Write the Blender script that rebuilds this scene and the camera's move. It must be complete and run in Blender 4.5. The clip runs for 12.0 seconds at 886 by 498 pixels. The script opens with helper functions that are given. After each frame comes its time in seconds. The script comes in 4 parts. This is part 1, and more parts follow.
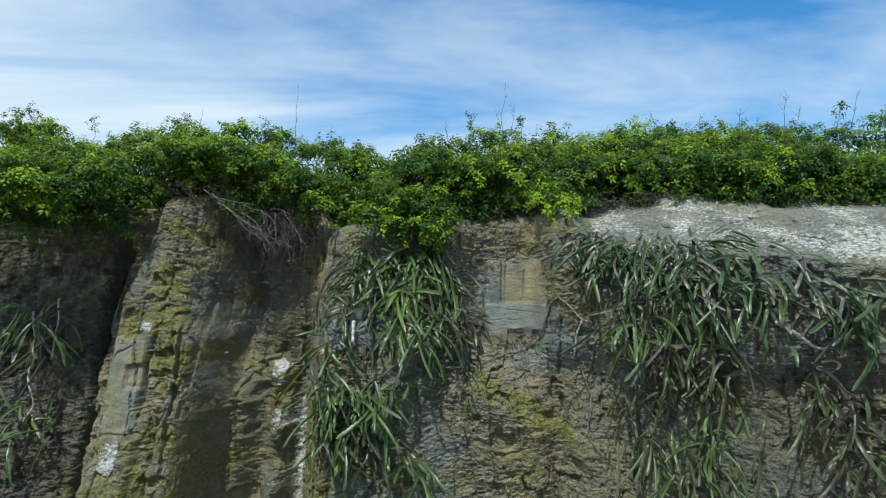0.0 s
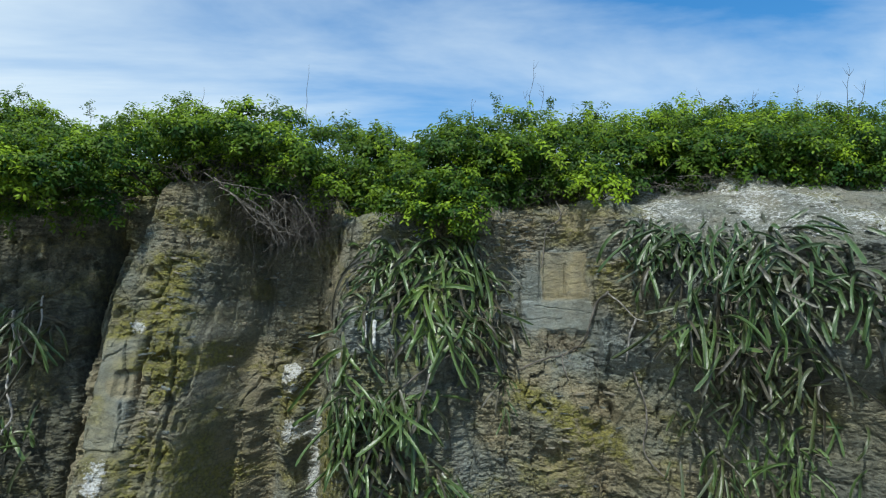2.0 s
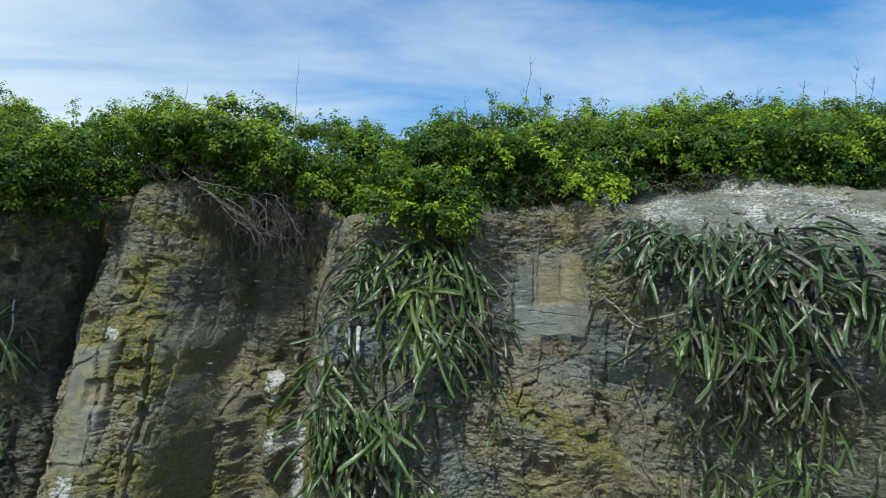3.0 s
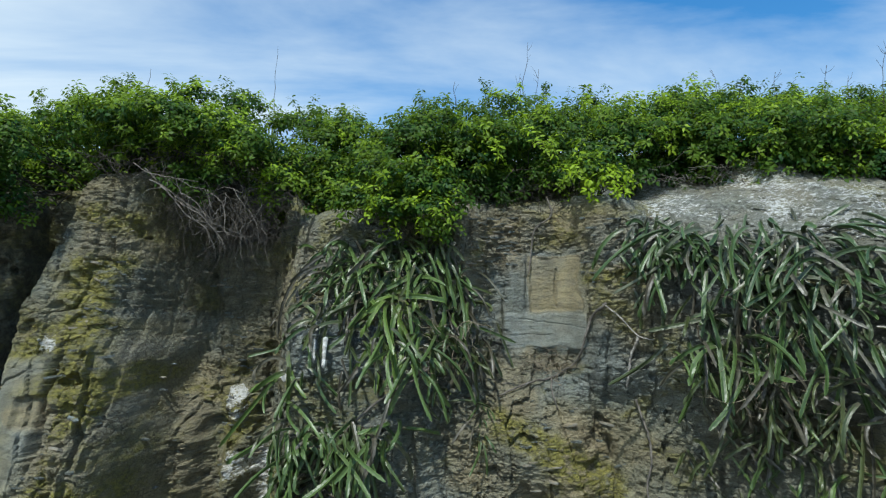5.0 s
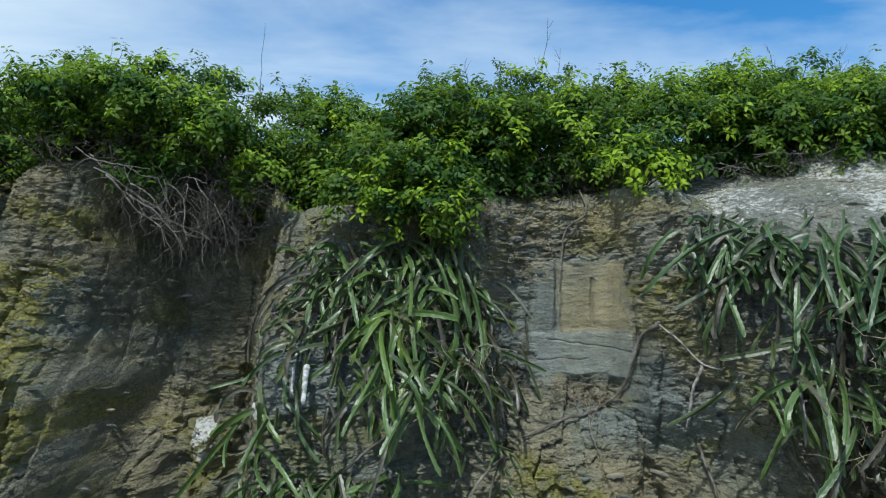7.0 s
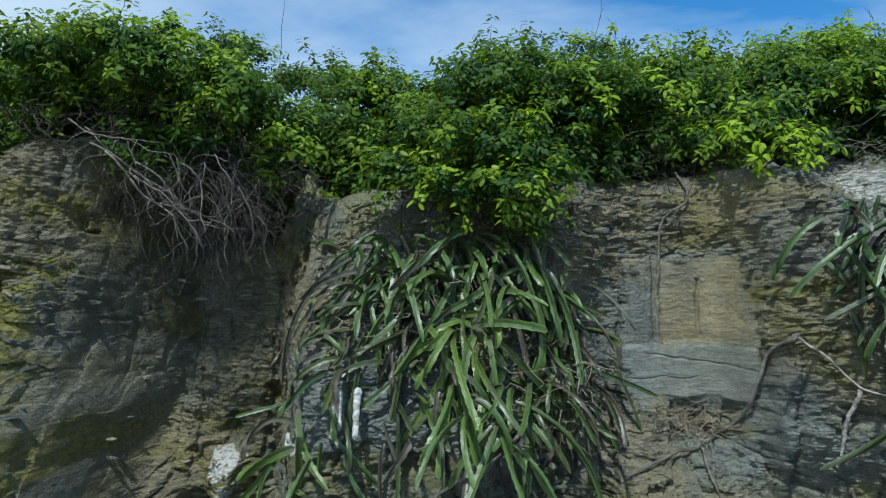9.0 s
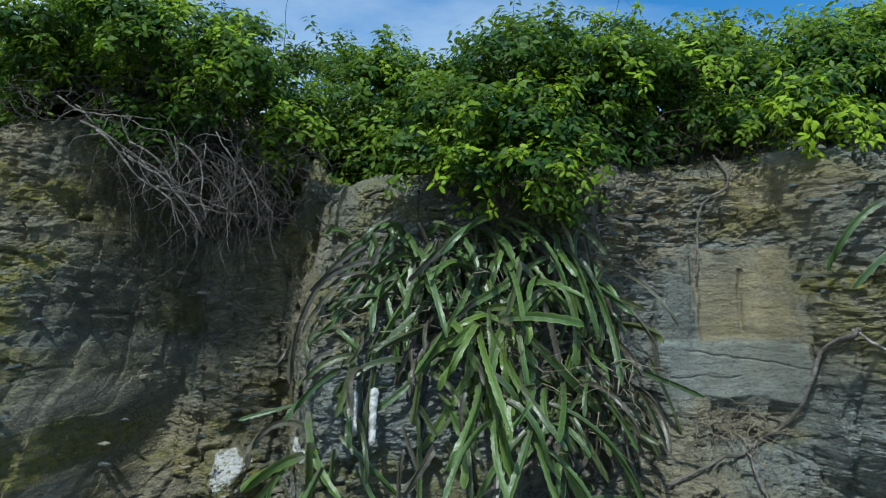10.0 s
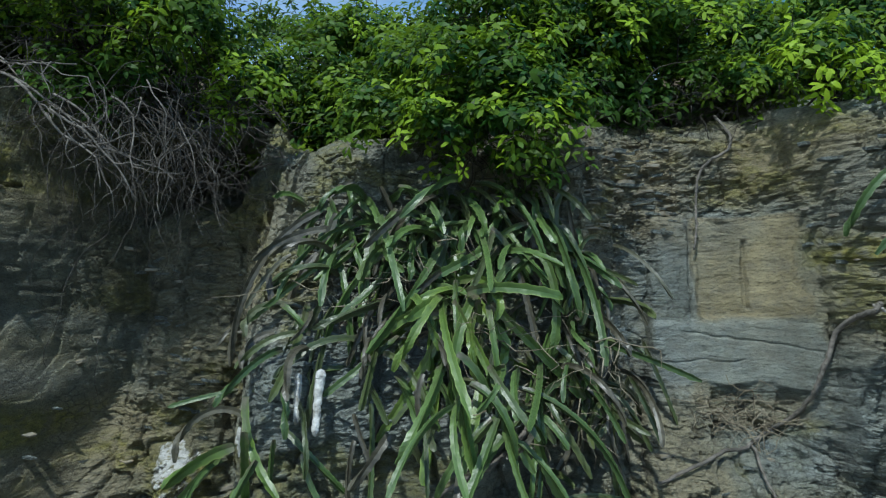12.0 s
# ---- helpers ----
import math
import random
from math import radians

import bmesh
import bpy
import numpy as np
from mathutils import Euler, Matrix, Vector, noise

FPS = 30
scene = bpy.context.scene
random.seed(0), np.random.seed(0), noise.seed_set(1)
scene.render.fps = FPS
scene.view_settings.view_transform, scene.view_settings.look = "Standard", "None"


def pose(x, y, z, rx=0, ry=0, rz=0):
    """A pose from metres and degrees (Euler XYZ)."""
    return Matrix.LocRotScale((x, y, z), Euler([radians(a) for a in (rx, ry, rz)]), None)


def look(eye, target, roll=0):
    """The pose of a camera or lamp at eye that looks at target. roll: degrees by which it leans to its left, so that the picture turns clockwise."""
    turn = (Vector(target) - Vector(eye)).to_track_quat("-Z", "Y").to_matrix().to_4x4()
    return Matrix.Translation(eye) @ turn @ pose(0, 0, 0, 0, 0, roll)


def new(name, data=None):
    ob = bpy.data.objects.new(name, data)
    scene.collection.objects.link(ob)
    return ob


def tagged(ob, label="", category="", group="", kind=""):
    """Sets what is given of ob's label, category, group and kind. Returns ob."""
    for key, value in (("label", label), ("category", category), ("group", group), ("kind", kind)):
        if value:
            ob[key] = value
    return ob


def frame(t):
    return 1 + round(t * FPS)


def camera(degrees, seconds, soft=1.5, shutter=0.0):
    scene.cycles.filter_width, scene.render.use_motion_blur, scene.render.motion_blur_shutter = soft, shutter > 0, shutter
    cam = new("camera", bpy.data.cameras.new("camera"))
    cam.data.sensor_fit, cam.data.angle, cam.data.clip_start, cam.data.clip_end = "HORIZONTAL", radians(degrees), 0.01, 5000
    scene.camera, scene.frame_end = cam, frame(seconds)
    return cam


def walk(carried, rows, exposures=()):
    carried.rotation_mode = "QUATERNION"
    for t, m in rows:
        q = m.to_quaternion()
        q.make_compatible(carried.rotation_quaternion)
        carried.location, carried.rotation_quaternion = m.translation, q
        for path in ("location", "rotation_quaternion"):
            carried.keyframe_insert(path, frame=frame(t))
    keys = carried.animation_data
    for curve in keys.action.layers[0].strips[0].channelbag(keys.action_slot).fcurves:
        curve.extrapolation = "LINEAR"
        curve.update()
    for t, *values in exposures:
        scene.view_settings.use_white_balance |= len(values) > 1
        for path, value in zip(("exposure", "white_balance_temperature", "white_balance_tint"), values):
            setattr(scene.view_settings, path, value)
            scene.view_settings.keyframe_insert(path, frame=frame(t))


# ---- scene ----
cam = camera(68.3, 12.0, soft=1.2)
METRES, EYE, TILT, LEAN, TURN = 10.0, 8.0, 4.0, 0.0, 0.0
ROWS = [
    (0.0, 0.0, 0.0, 0.0, -0.0, 0.0, 0.0),
    (0.5, -0.0149, 0.0346, -0.0025, 0.17, -0.01, 0.03),
    (1.0, -0.0329, 0.0722, -0.0048, 0.3, 0.01, 0.05),
    (1.5, -0.0477, 0.1241, -0.017, 0.48, -0.0, 0.09),
    (2.0, -0.0504, 0.1802, -0.0205, 0.64, -0.0, 0.11),
    (2.5, -0.0435, 0.2164, -0.0179, 0.79, -0.01, 0.14),
    (3.0, -0.0219, 0.2427, -0.0163, 0.96, 0.01, 0.13),
    (5.0, 0.0181, 0.3861, -0.016, 1.36, 0.05, 0.04),
    (5.5, 0.0152, 0.4326, -0.0128, 1.49, 0.1, 0.02),
    (6.0, 0.0106, 0.4879, -0.01, 1.59, 0.11, 0.01),
    (6.5, 0.0093, 0.5477, -0.0127, 1.67, 0.23, -0.01),
    (7.0, 0.0031, 0.605, -0.0137, 1.76, 0.3, -0.05),
    (9.0, -0.0873, 0.7781, -0.0195, 2.03, 0.25, -0.06),
    (9.5, -0.1022, 0.8072, -0.0238, 2.06, 0.27, -0.06),
    (10.0, -0.1117, 0.8402, -0.0323, 2.13, 0.24, -0.06),
    (10.5, -0.1112, 0.8744, -0.0386, 2.2, 0.19, -0.04),
    (11.0, -0.1059, 0.8998, -0.0459, 2.27, 0.15, -0.04),
    (11.5, -0.0923, 0.9178, -0.0547, 2.37, 0.15, -0.07),
    (12.0, -0.0782, 0.9219, -0.062, 2.41, 0.09, -0.09),
]
EXPOSURES = [(0.0, 0.21, 6330, 4), (5.0, 0.21, 6250, 4), (12.0, 0.14, 5850, 1)]
walk(cam, [(t, pose(0, 0, EYE, TILT, LEAN, TURN) @ pose(METRES * x, METRES * y, METRES * z, 90 + pitch, roll, yaw)) for t, x, y, z, yaw, pitch, roll in ROWS], EXPOSURES)

# ---- world and sun ----
SUN_ELEVATION, SUN_FROM = 60.0, Vector((-0.16, -0.50))   # the sun stands high, ahead of the face and to its west


def node(tree, kind, at=(0, 0), **values):
    n = tree.nodes.new(kind)
    for key, value in values.items():
        n.inputs[key].default_value = value
    return n


def build_world():
    world = bpy.data.worlds.new("sky")
    scene.world = world
    world.use_nodes = True
    t = world.node_tree
    t.nodes.clear()
    sky = t.nodes.new("ShaderNodeTexSky")
    sky.sky_type, sky.sun_disc = "NISHITA", False
    sky.sun_elevation = radians(SUN_ELEVATION)
    sky.sun_rotation = math.atan2(SUN_FROM.x, SUN_FROM.y)
    sky.air_density, sky.dust_density, sky.ozone_density = 1.0, 0.6, 2.0
    coord = t.nodes.new("ShaderNodeTexCoord")
    # thin cirrus: long streaks, drawn on a high flat layer
    split = t.nodes.new("ShaderNodeSeparateXYZ")
    t.links.new(coord.outputs["Generated"], split.inputs[0])
    high = t.nodes.new("ShaderNodeMath"); high.operation = "MAXIMUM"; high.inputs[1].default_value = 0.04
    t.links.new(split.outputs["Z"], high.inputs[0])
    up = t.nodes.new("ShaderNodeMath"); up.operation = "ADD"; up.inputs[1].default_value = 0.12
    t.links.new(high.outputs[0], up.inputs[0])
    flat = t.nodes.new("ShaderNodeVectorMath"); flat.operation = "DIVIDE"
    t.links.new(coord.outputs["Generated"], flat.inputs[0])
    trio = t.nodes.new("ShaderNodeCombineXYZ")
    for i in range(3):
        t.links.new(up.outputs[0], trio.inputs[i])
    t.links.new(trio.outputs[0], flat.inputs[1])
    place = t.nodes.new("ShaderNodeMapping")
    place.inputs["Location"].default_value = CLOUD_PLACE
    place.inputs["Rotation"].default_value = (0, 0, radians(-14))
    place.inputs["Scale"].default_value = (0.42, 0.75, 0.0)
    t.links.new(flat.outputs[0], place.inputs["Vector"])
    cloud = node(t, "ShaderNodeTexNoise", Scale=1.35, Detail=7.0, Roughness=0.55, Distortion=0.5)
    t.links.new(place.outputs[0], cloud.inputs["Vector"])
    ramp = t.nodes.new("ShaderNodeValToRGB")
    ramp.color_ramp.elements[0].position, ramp.color_ramp.elements[1].position = 0.36, 0.68
    ramp.color_ramp.elements[0].color = (0.04, 0.04, 0.04, 1)
    ramp.color_ramp.elements[1].color = (0.9, 0.9, 0.9, 1)
    # the cirrus thickens towards the west
    west = t.nodes.new("ShaderNodeMath"); west.operation = "MULTIPLY_ADD"
    west.inputs[1].default_value, west.inputs[2].default_value = -0.24, 0.0
    t.links.new(split.outputs["X"], west.inputs[0])
    thick = t.nodes.new("ShaderNodeMath"); thick.operation = "ADD"
    east = t.nodes.new("ShaderNodeMapRange")
    east.inputs["From Min"].default_value, east.inputs["From Max"].default_value, east.inputs["To Max"].default_value = 0.44, 0.60, 0.16
    t.links.new(split.outputs["X"], east.inputs["Value"])
    both = t.nodes.new("ShaderNodeMath"); both.operation = "ADD"
    t.links.new(west.outputs[0], both.inputs[0])
    t.links.new(east.outputs[0], both.inputs[1])
    t.links.new(both.outputs[0], thick.inputs[0])
    t.links.new(cloud.outputs["Fac"], thick.inputs[1])
    t.links.new(thick.outputs[0], ramp.inputs[0])
    mix = t.nodes.new("ShaderNodeMix"); mix.data_type = "RGBA"
    mix.inputs["B"].default_value = CLOUD_WHITE
    t.links.new(ramp.outputs[0], mix.inputs["Factor"])
    deep = t.nodes.new("ShaderNodeHueSaturation")
    deep.inputs["Saturation"].default_value = 1.45
    t.links.new(sky.outputs[0], deep.inputs["Color"])
    t.links.new(deep.outputs[0], mix.inputs["A"])
    back = t.nodes.new("ShaderNodeBackground")
    back.inputs["Strength"].default_value = SKY_STRENGTH
    t.links.new(mix.outputs["Result"], back.inputs["Color"])
    out = t.nodes.new("ShaderNodeOutputWorld")
    t.links.new(back.outputs[0], out.inputs["Surface"])


SKY_STRENGTH, SUN_STRENGTH, SUN_ANGLE = 0.145, 3.35, 1.6
CLOUD_PLACE, CLOUD_WHITE = (0.3, 0.2, 0.0), (4.8, 5.4, 6.0, 1)
build_world()
sun = new("sun", bpy.data.lights.new("sun", "SUN"))
sun.data.energy, sun.data.angle, sun.data.color = SUN_STRENGTH, radians(SUN_ANGLE), (1.0, 0.98, 0.94)
flat_way = SUN_FROM.normalized() * math.cos(radians(SUN_ELEVATION))
sun.matrix_world = look((flat_way.x * 60, flat_way.y * 60, math.sin(radians(SUN_ELEVATION)) * 60), (0, 0, 0))


# ---- materials ----
def material(name):
    m = bpy.data.materials.new(name)
    m.use_nodes = True
    t = m.node_tree
    return m, t, t.nodes["Principled BSDF"]


def blend(t, factor, a, b):
    """Mixes two colours; each of the three is a socket or a value."""
    mix = t.nodes.new("ShaderNodeMix")
    mix.data_type = "RGBA"
    for key, value in (("Factor", factor), ("A", a), ("B", b)):
        if isinstance(value, bpy.types.NodeSocket):
            t.links.new(value, mix.inputs[key])
        else:
            mix.inputs[key].default_value = value if key == "Factor" else (*value, 1)
    return mix.outputs["Result"]


def noise_at(t, scale, stretch=(1, 1, 1), detail=6.0, roughness=0.6, low=0.35, high=0.65, turn=(0, 0, 0)):
    coord = t.nodes.new("ShaderNodeTexCoord")
    m = t.nodes.new("ShaderNodeMapping")
    m.inputs["Scale"].default_value, m.inputs["Rotation"].default_value = stretch, turn
    n = node(t, "ShaderNodeTexNoise", Scale=scale, Detail=detail, Roughness=roughness)
    t.links.new(coord.outputs["Object"], m.inputs["Vector"])
    t.links.new(m.outputs[0], n.inputs["Vector"])
    r = t.nodes.new("ShaderNodeMapRange")
    r.inputs["From Min"].default_value, r.inputs["From Max"].default_value = low, high
    t.links.new(n.outputs["Fac"], r.inputs["Value"])
    return r.outputs[0]


def times(t, a, b):
    m = t.nodes.new("ShaderNodeMath")
    m.operation, m.use_clamp = "MULTIPLY", True
    for i, v in enumerate((a, b)):
        if isinstance(v, bpy.types.NodeSocket):
            t.links.new(v, m.inputs[i])
        else:
            m.inputs[i].default_value = v
    return m.outputs[0]


def bump(t, shader, height, strength, distance, before=None):
    b = node(t, "ShaderNodeBump", Strength=strength, Distance=distance)
    t.links.new(height, b.inputs["Height"])
    if before is not None:
        t.links.new(before, b.inputs["Normal"])
    t.links.new(b.outputs[0], shader.inputs["Normal"])
    return b.outputs[0]


def attribute(t, name):
    a = t.nodes.new("ShaderNodeAttribute")
    a.attribute_name = name
    return a.outputs["Fac"]


def cracks(t, scale, stretch):
    """Thin cracks between blocks: low along the joints, level elsewhere."""
    coord = t.nodes.new("ShaderNodeTexCoord")
    m = t.nodes.new("ShaderNodeMapping")
    m.inputs["Scale"].default_value, m.inputs["Rotation"].default_value = stretch, (0.1, 0.0, 0.3)
    t.links.new(coord.outputs["Object"], m.inputs["Vector"])
    n = node(t, "ShaderNodeTexNoise", Scale=scale, Detail=2.0)
    t.links.new(m.outputs[0], n.inputs["Vector"])
    shift = t.nodes.new("ShaderNodeVectorMath"); shift.operation = "MULTIPLY_ADD"
    t.links.new(n.outputs["Color"], shift.inputs[0])
    shift.inputs[1].default_value = (0.25 / scale,) * 3
    t.links.new(m.outputs[0], shift.inputs[2])
    v = node(t, "ShaderNodeTexVoronoi", Scale=scale)
    v.feature = "DISTANCE_TO_EDGE"
    t.links.new(shift.outputs[0], v.inputs["Vector"])
    r = t.nodes.new("ShaderNodeMapRange")
    r.inputs["From Max"].default_value = 0.10
    t.links.new(v.outputs["Distance"], r.inputs["Value"])
    return r.outputs[0]


def rock_material():
    m, t, p = material("bedded_rock")
    whole = t.nodes.new("ShaderNodeMath"); whole.operation = "SUBTRACT"; whole.inputs[0].default_value = 1.0
    plain = attribute(t, "plain")
    half = times(t, plain, 1.1)
    t.links.new(half, whole.inputs[1])
    rough = whole.outputs[0]
    # thin beds, chips and the dark gaps under them
    lam = noise_at(t, 8.0, (1, 1, 3.2), detail=9.0, roughness=0.70, low=0.38, high=0.62)
    chip = noise_at(t, 17.0, (1, 1, 2.4), detail=8.0, roughness=0.70, low=0.40, high=0.60)
    joint = cracks(t, 5.5, (1, 1, 2.1))
    away = t.nodes.new("ShaderNodeMath"); away.operation = "SUBTRACT"; away.inputs[0].default_value = 1.0
    t.links.new(joint, away.inputs[1])
    gap = times(t, times(t, times(t, away.outputs[0], rough), noise_at(t, 1.9, (1, 1, 1), detail=6.0, roughness=0.65, low=0.46, high=0.58)), 0.6)
    grey = blend(t, noise_at(t, 0.9, (1, 1, 1.1)), (0.155, 0.192, 0.186), (0.275, 0.315, 0.285))
    grey = blend(t, times(t, noise_at(t, 1.7, (1, 1, 0.8), detail=8.0, roughness=0.65, low=0.49, high=0.58), 0.6), grey, (0.155, 0.175, 0.085))
    grey = blend(t, times(t, noise_at(t, 1.3, (1.3, 1.3, 0.6), detail=8.0, roughness=0.65, low=0.53, high=0.61), 0.35), grey, (0.27, 0.19, 0.10))
    grey = blend(t, times(t, noise_at(t, 3.6, (1, 1, 1.7), detail=9.0, roughness=0.72, low=0.52, high=0.60), 0.42), grey, (0.075, 0.09, 0.088))
    grey = blend(t, times(t, noise_at(t, 2.9, (1, 1, 2.2), detail=9.0, roughness=0.72, low=0.54, high=0.60), 0.5), grey, (0.40, 0.455, 0.44))
    grey = blend(t, times(t, noise_at(t, 2.6, (1, 1, 1.3), detail=9.0, roughness=0.7, low=0.48, high=0.62), 0.40), grey, (0.31, 0.31, 0.225))
    speck = noise_at(t, 42.0, (1, 1, 1.8), detail=5.0, roughness=0.75, low=0.44, high=0.58)
    grey = blend(t, times(t, lam, 0.50), grey, (0.43, 0.47, 0.44))
    grey = blend(t, times(t, chip, 0.55), grey, (0.085, 0.098, 0.096))
    grey = blend(t, times(t, speck, 0.35), grey, (0.38, 0.42, 0.39))
    grey = blend(t, times(t, plain, 0.75), grey, blend(t, noise_at(t, 5.0, (1, 1, 1.5), detail=9.0, roughness=0.7), (0.24, 0.285, 0.285), (0.42, 0.46, 0.44)))
    brown = blend(t, noise_at(t, 3.0, (1, 1, 2.5)), (0.235, 0.200, 0.105), (0.420, 0.360, 0.205))
    brown = blend(t, times(t, times(t, chip, rough), 0.45), brown, (0.17, 0.13, 0.075))
    brown = blend(t, times(t, times(t, lam, rough), 0.40), brown, (0.56, 0.48, 0.32))
    grey = blend(t, attribute(t, "olive"), grey, blend(t, noise_at(t, 4.0, (1, 1, 1.6)), (0.15, 0.14, 0.075), (0.36, 0.33, 0.19)))
    c = blend(t, attribute(t, "ochre"), grey, brown)
    mossy = blend(t, noise_at(t, 9.0, (1, 1, 2)), (0.15, 0.145, 0.032), (0.36, 0.325, 0.075))
    c = blend(t, times(t, attribute(t, "moss"), noise_at(t, 6.0, (1, 1, 2), detail=9.0, low=0.36, high=0.52)), c, mossy)
    # stains on the plain panels
    c = blend(t, times(t, times(t, noise_at(t, 3.5, (1, 1, 1.4), detail=9.0, roughness=0.72, low=0.46, high=0.62), plain), 0.7), c, (0.17, 0.16, 0.125))
    # dark algae in runs down the face
    c = blend(t, times(t, noise_at(t, 1.3, (2.6, 2.6, 0.45), low=0.52, high=0.70), 0.24), c, (0.08, 0.082, 0.06))
    # dark colour for the weathered shelf and for shade in recess, hollow and cactus
    c = blend(t, times(t, attribute(t, "weathering_and_shade"), noise_at(t, 5.0, (1, 1, 0.9), detail=9.0, roughness=0.75, low=0.34, high=0.58)), c, (0.065, 0.066, 0.045))
    pits = times(t, noise_at(t, 24.0, (1, 1, 3.0), detail=8.0, roughness=0.75, low=0.53, high=0.60), 0.5)
    c = blend(t, pits, c, (0.05, 0.052, 0.045))
    c = blend(t, gap, c, (0.045, 0.045, 0.038))
    # droppings in crisp flecks, closer together where there are more
    fleck = t.nodes.new("ShaderNodeMath"); fleck.operation = "MULTIPLY_ADD"; fleck.inputs[1].default_value = 0.5
    t.links.new(attribute(t, "guano"), fleck.inputs[0])
    t.links.new(noise_at(t, 11.0, (1, 1, 1.9), detail=9.0, roughness=0.78, low=0.0, high=1.0), fleck.inputs[2])
    white = t.nodes.new("ShaderNodeMapRange")
    white.inputs["From Min"].default_value, white.inputs["From Max"].default_value, white.inputs["To Max"].default_value = 0.71, 0.79, 0.88
    t.links.new(fleck.outputs[0], white.inputs["Value"])
    c = blend(t, white.outputs[0], c, (0.80, 0.80, 0.77))
    t.links.new(c, p.inputs["Base Color"])
    p.inputs["Roughness"].default_value = 0.84
    first = bump(t, p, times(t, cracks(t, 2.6, (1, 1, 0.8)), rough), 0.7, 0.012)
    first = bump(t, p, times(t, joint, rough), 0.8, 0.016, first)
    first = bump(t, p, times(t, lam, rough), 0.9, 0.026, first)
    first = bump(t, p, chip, 0.8, 0.012, first)
    first = bump(t, p, noise_at(t, 30.0, (1, 1, 2.0), detail=9.0, roughness=0.75, low=0.25, high=0.75), 0.9, 0.012, first)
    bump(t, p, noise_at(t, 80.0, (1, 1, 1.5), detail=4.0, roughness=0.7, low=0.0, high=1.0), 0.6, 0.006, first)
    return m


def earth_material(name, a, b):
    m, t, p = material(name)
    c = blend(t, noise_at(t, 0.6), a, b)
    c = blend(t, times(t, noise_at(t, 9.0), 0.5), c, tuple(v * 0.5 for v in a))
    t.links.new(c, p.inputs["Base Color"])
    p.inputs["Roughness"].default_value = 0.95
    bump(t, p, noise_at(t, 6.0, detail=9.0, low=0.0, high=1.0), 0.8, 0.1)
    return m


def leaf_material(name, old, mature, young_and_lit):
    m, t, p = material(name)
    geo = t.nodes.new("ShaderNodeNewGeometry")
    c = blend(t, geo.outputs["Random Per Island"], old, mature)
    # tone mixes in the yellow of young growth and of sunlit tops
    c = blend(t, attribute(t, "tone"), c, young_and_lit)
    c = blend(t, times(t, noise_at(t, 30.0, low=0.5, high=0.75), 0.35), c, tuple(v * 0.55 for v in mature))
    t.links.new(c, p.inputs["Base Color"])
    p.inputs["Roughness"].default_value = 0.5
    p.inputs["Specular IOR Level"].default_value = 0.2
    through_leaf = t.nodes.new("ShaderNodeBsdfTranslucent")
    warm = blend(t, 0.35, c, (0.26, 0.40, 0.02))
    t.links.new(warm, through_leaf.inputs["Color"])
    mix = t.nodes.new("ShaderNodeMixShader")
    mix.inputs[0].default_value = 0.36
    t.links.new(p.outputs[0], mix.inputs[1])
    t.links.new(through_leaf.outputs[0], mix.inputs[2])
    t.links.new(mix.outputs[0], t.nodes["Material Output"].inputs["Surface"])
    return m


def cactus_material(name, dark, light, rim, dead, share):
    """Fleshy stems with paler ribs; a share of them is corky and grey."""
    m, t, p = material(name)
    info = t.nodes.new("ShaderNodeObjectInfo")
    c = blend(t, info.outputs["Random"], dark, light)
    c = blend(t, times(t, noise_at(t, 11.0, (1, 1, 1), low=0.4, high=0.7), 0.6), c, tuple(v * 0.6 for v in dark))
    thin = t.nodes.new("ShaderNodeMath"); thin.operation = "POWER"; thin.inputs[1].default_value = 6.0
    t.links.new(attribute(t, "edge_of_rib"), thin.inputs[0])
    c = blend(t, times(t, thin.outputs[0], 0.6), c, rim)
    old = t.nodes.new("ShaderNodeMapRange")
    old.inputs["From Min"].default_value, old.inputs["From Max"].default_value = share + 0.05, share - 0.05
    roll = t.nodes.new("ShaderNodeMath"); roll.operation = "MULTIPLY"; roll.inputs[1].default_value = 7.31
    wrap = t.nodes.new("ShaderNodeMath"); wrap.operation = "FRACT"
    t.links.new(info.outputs["Random"], roll.inputs[0])
    t.links.new(roll.outputs[0], wrap.inputs[0])
    t.links.new(wrap.outputs[0], old.inputs["Value"])
    corky = blend(t, noise_at(t, 13.0, low=0.4, high=0.6), dead, tuple(min(0.8, v * 1.8) for v in dead))
    c = blend(t, old.outputs[0], c, corky)
    c = blend(t, times(t, attribute(t, "foot"), noise_at(t, 9.0, low=0.35, high=0.6)), c, corky)
    t.links.new(c, p.inputs["Base Color"])
    p.inputs["Roughness"].default_value = 0.36
    p.inputs["Specular IOR Level"].default_value = 0.5
    bump(t, p, noise_at(t, 40.0, low=0.0, high=1.0), 0.4, 0.01)
    return m


def bark_material(name, a, b):
    m, t, p = material(name)
    t.links.new(blend(t, noise_at(t, 8.0, (1, 1, 1)), a, b), p.inputs["Base Color"])
    p.inputs["Roughness"].default_value = 0.85
    bump(t, p, noise_at(t, 38.0, low=0.0, high=1.0), 1.0, 0.03)
    return m


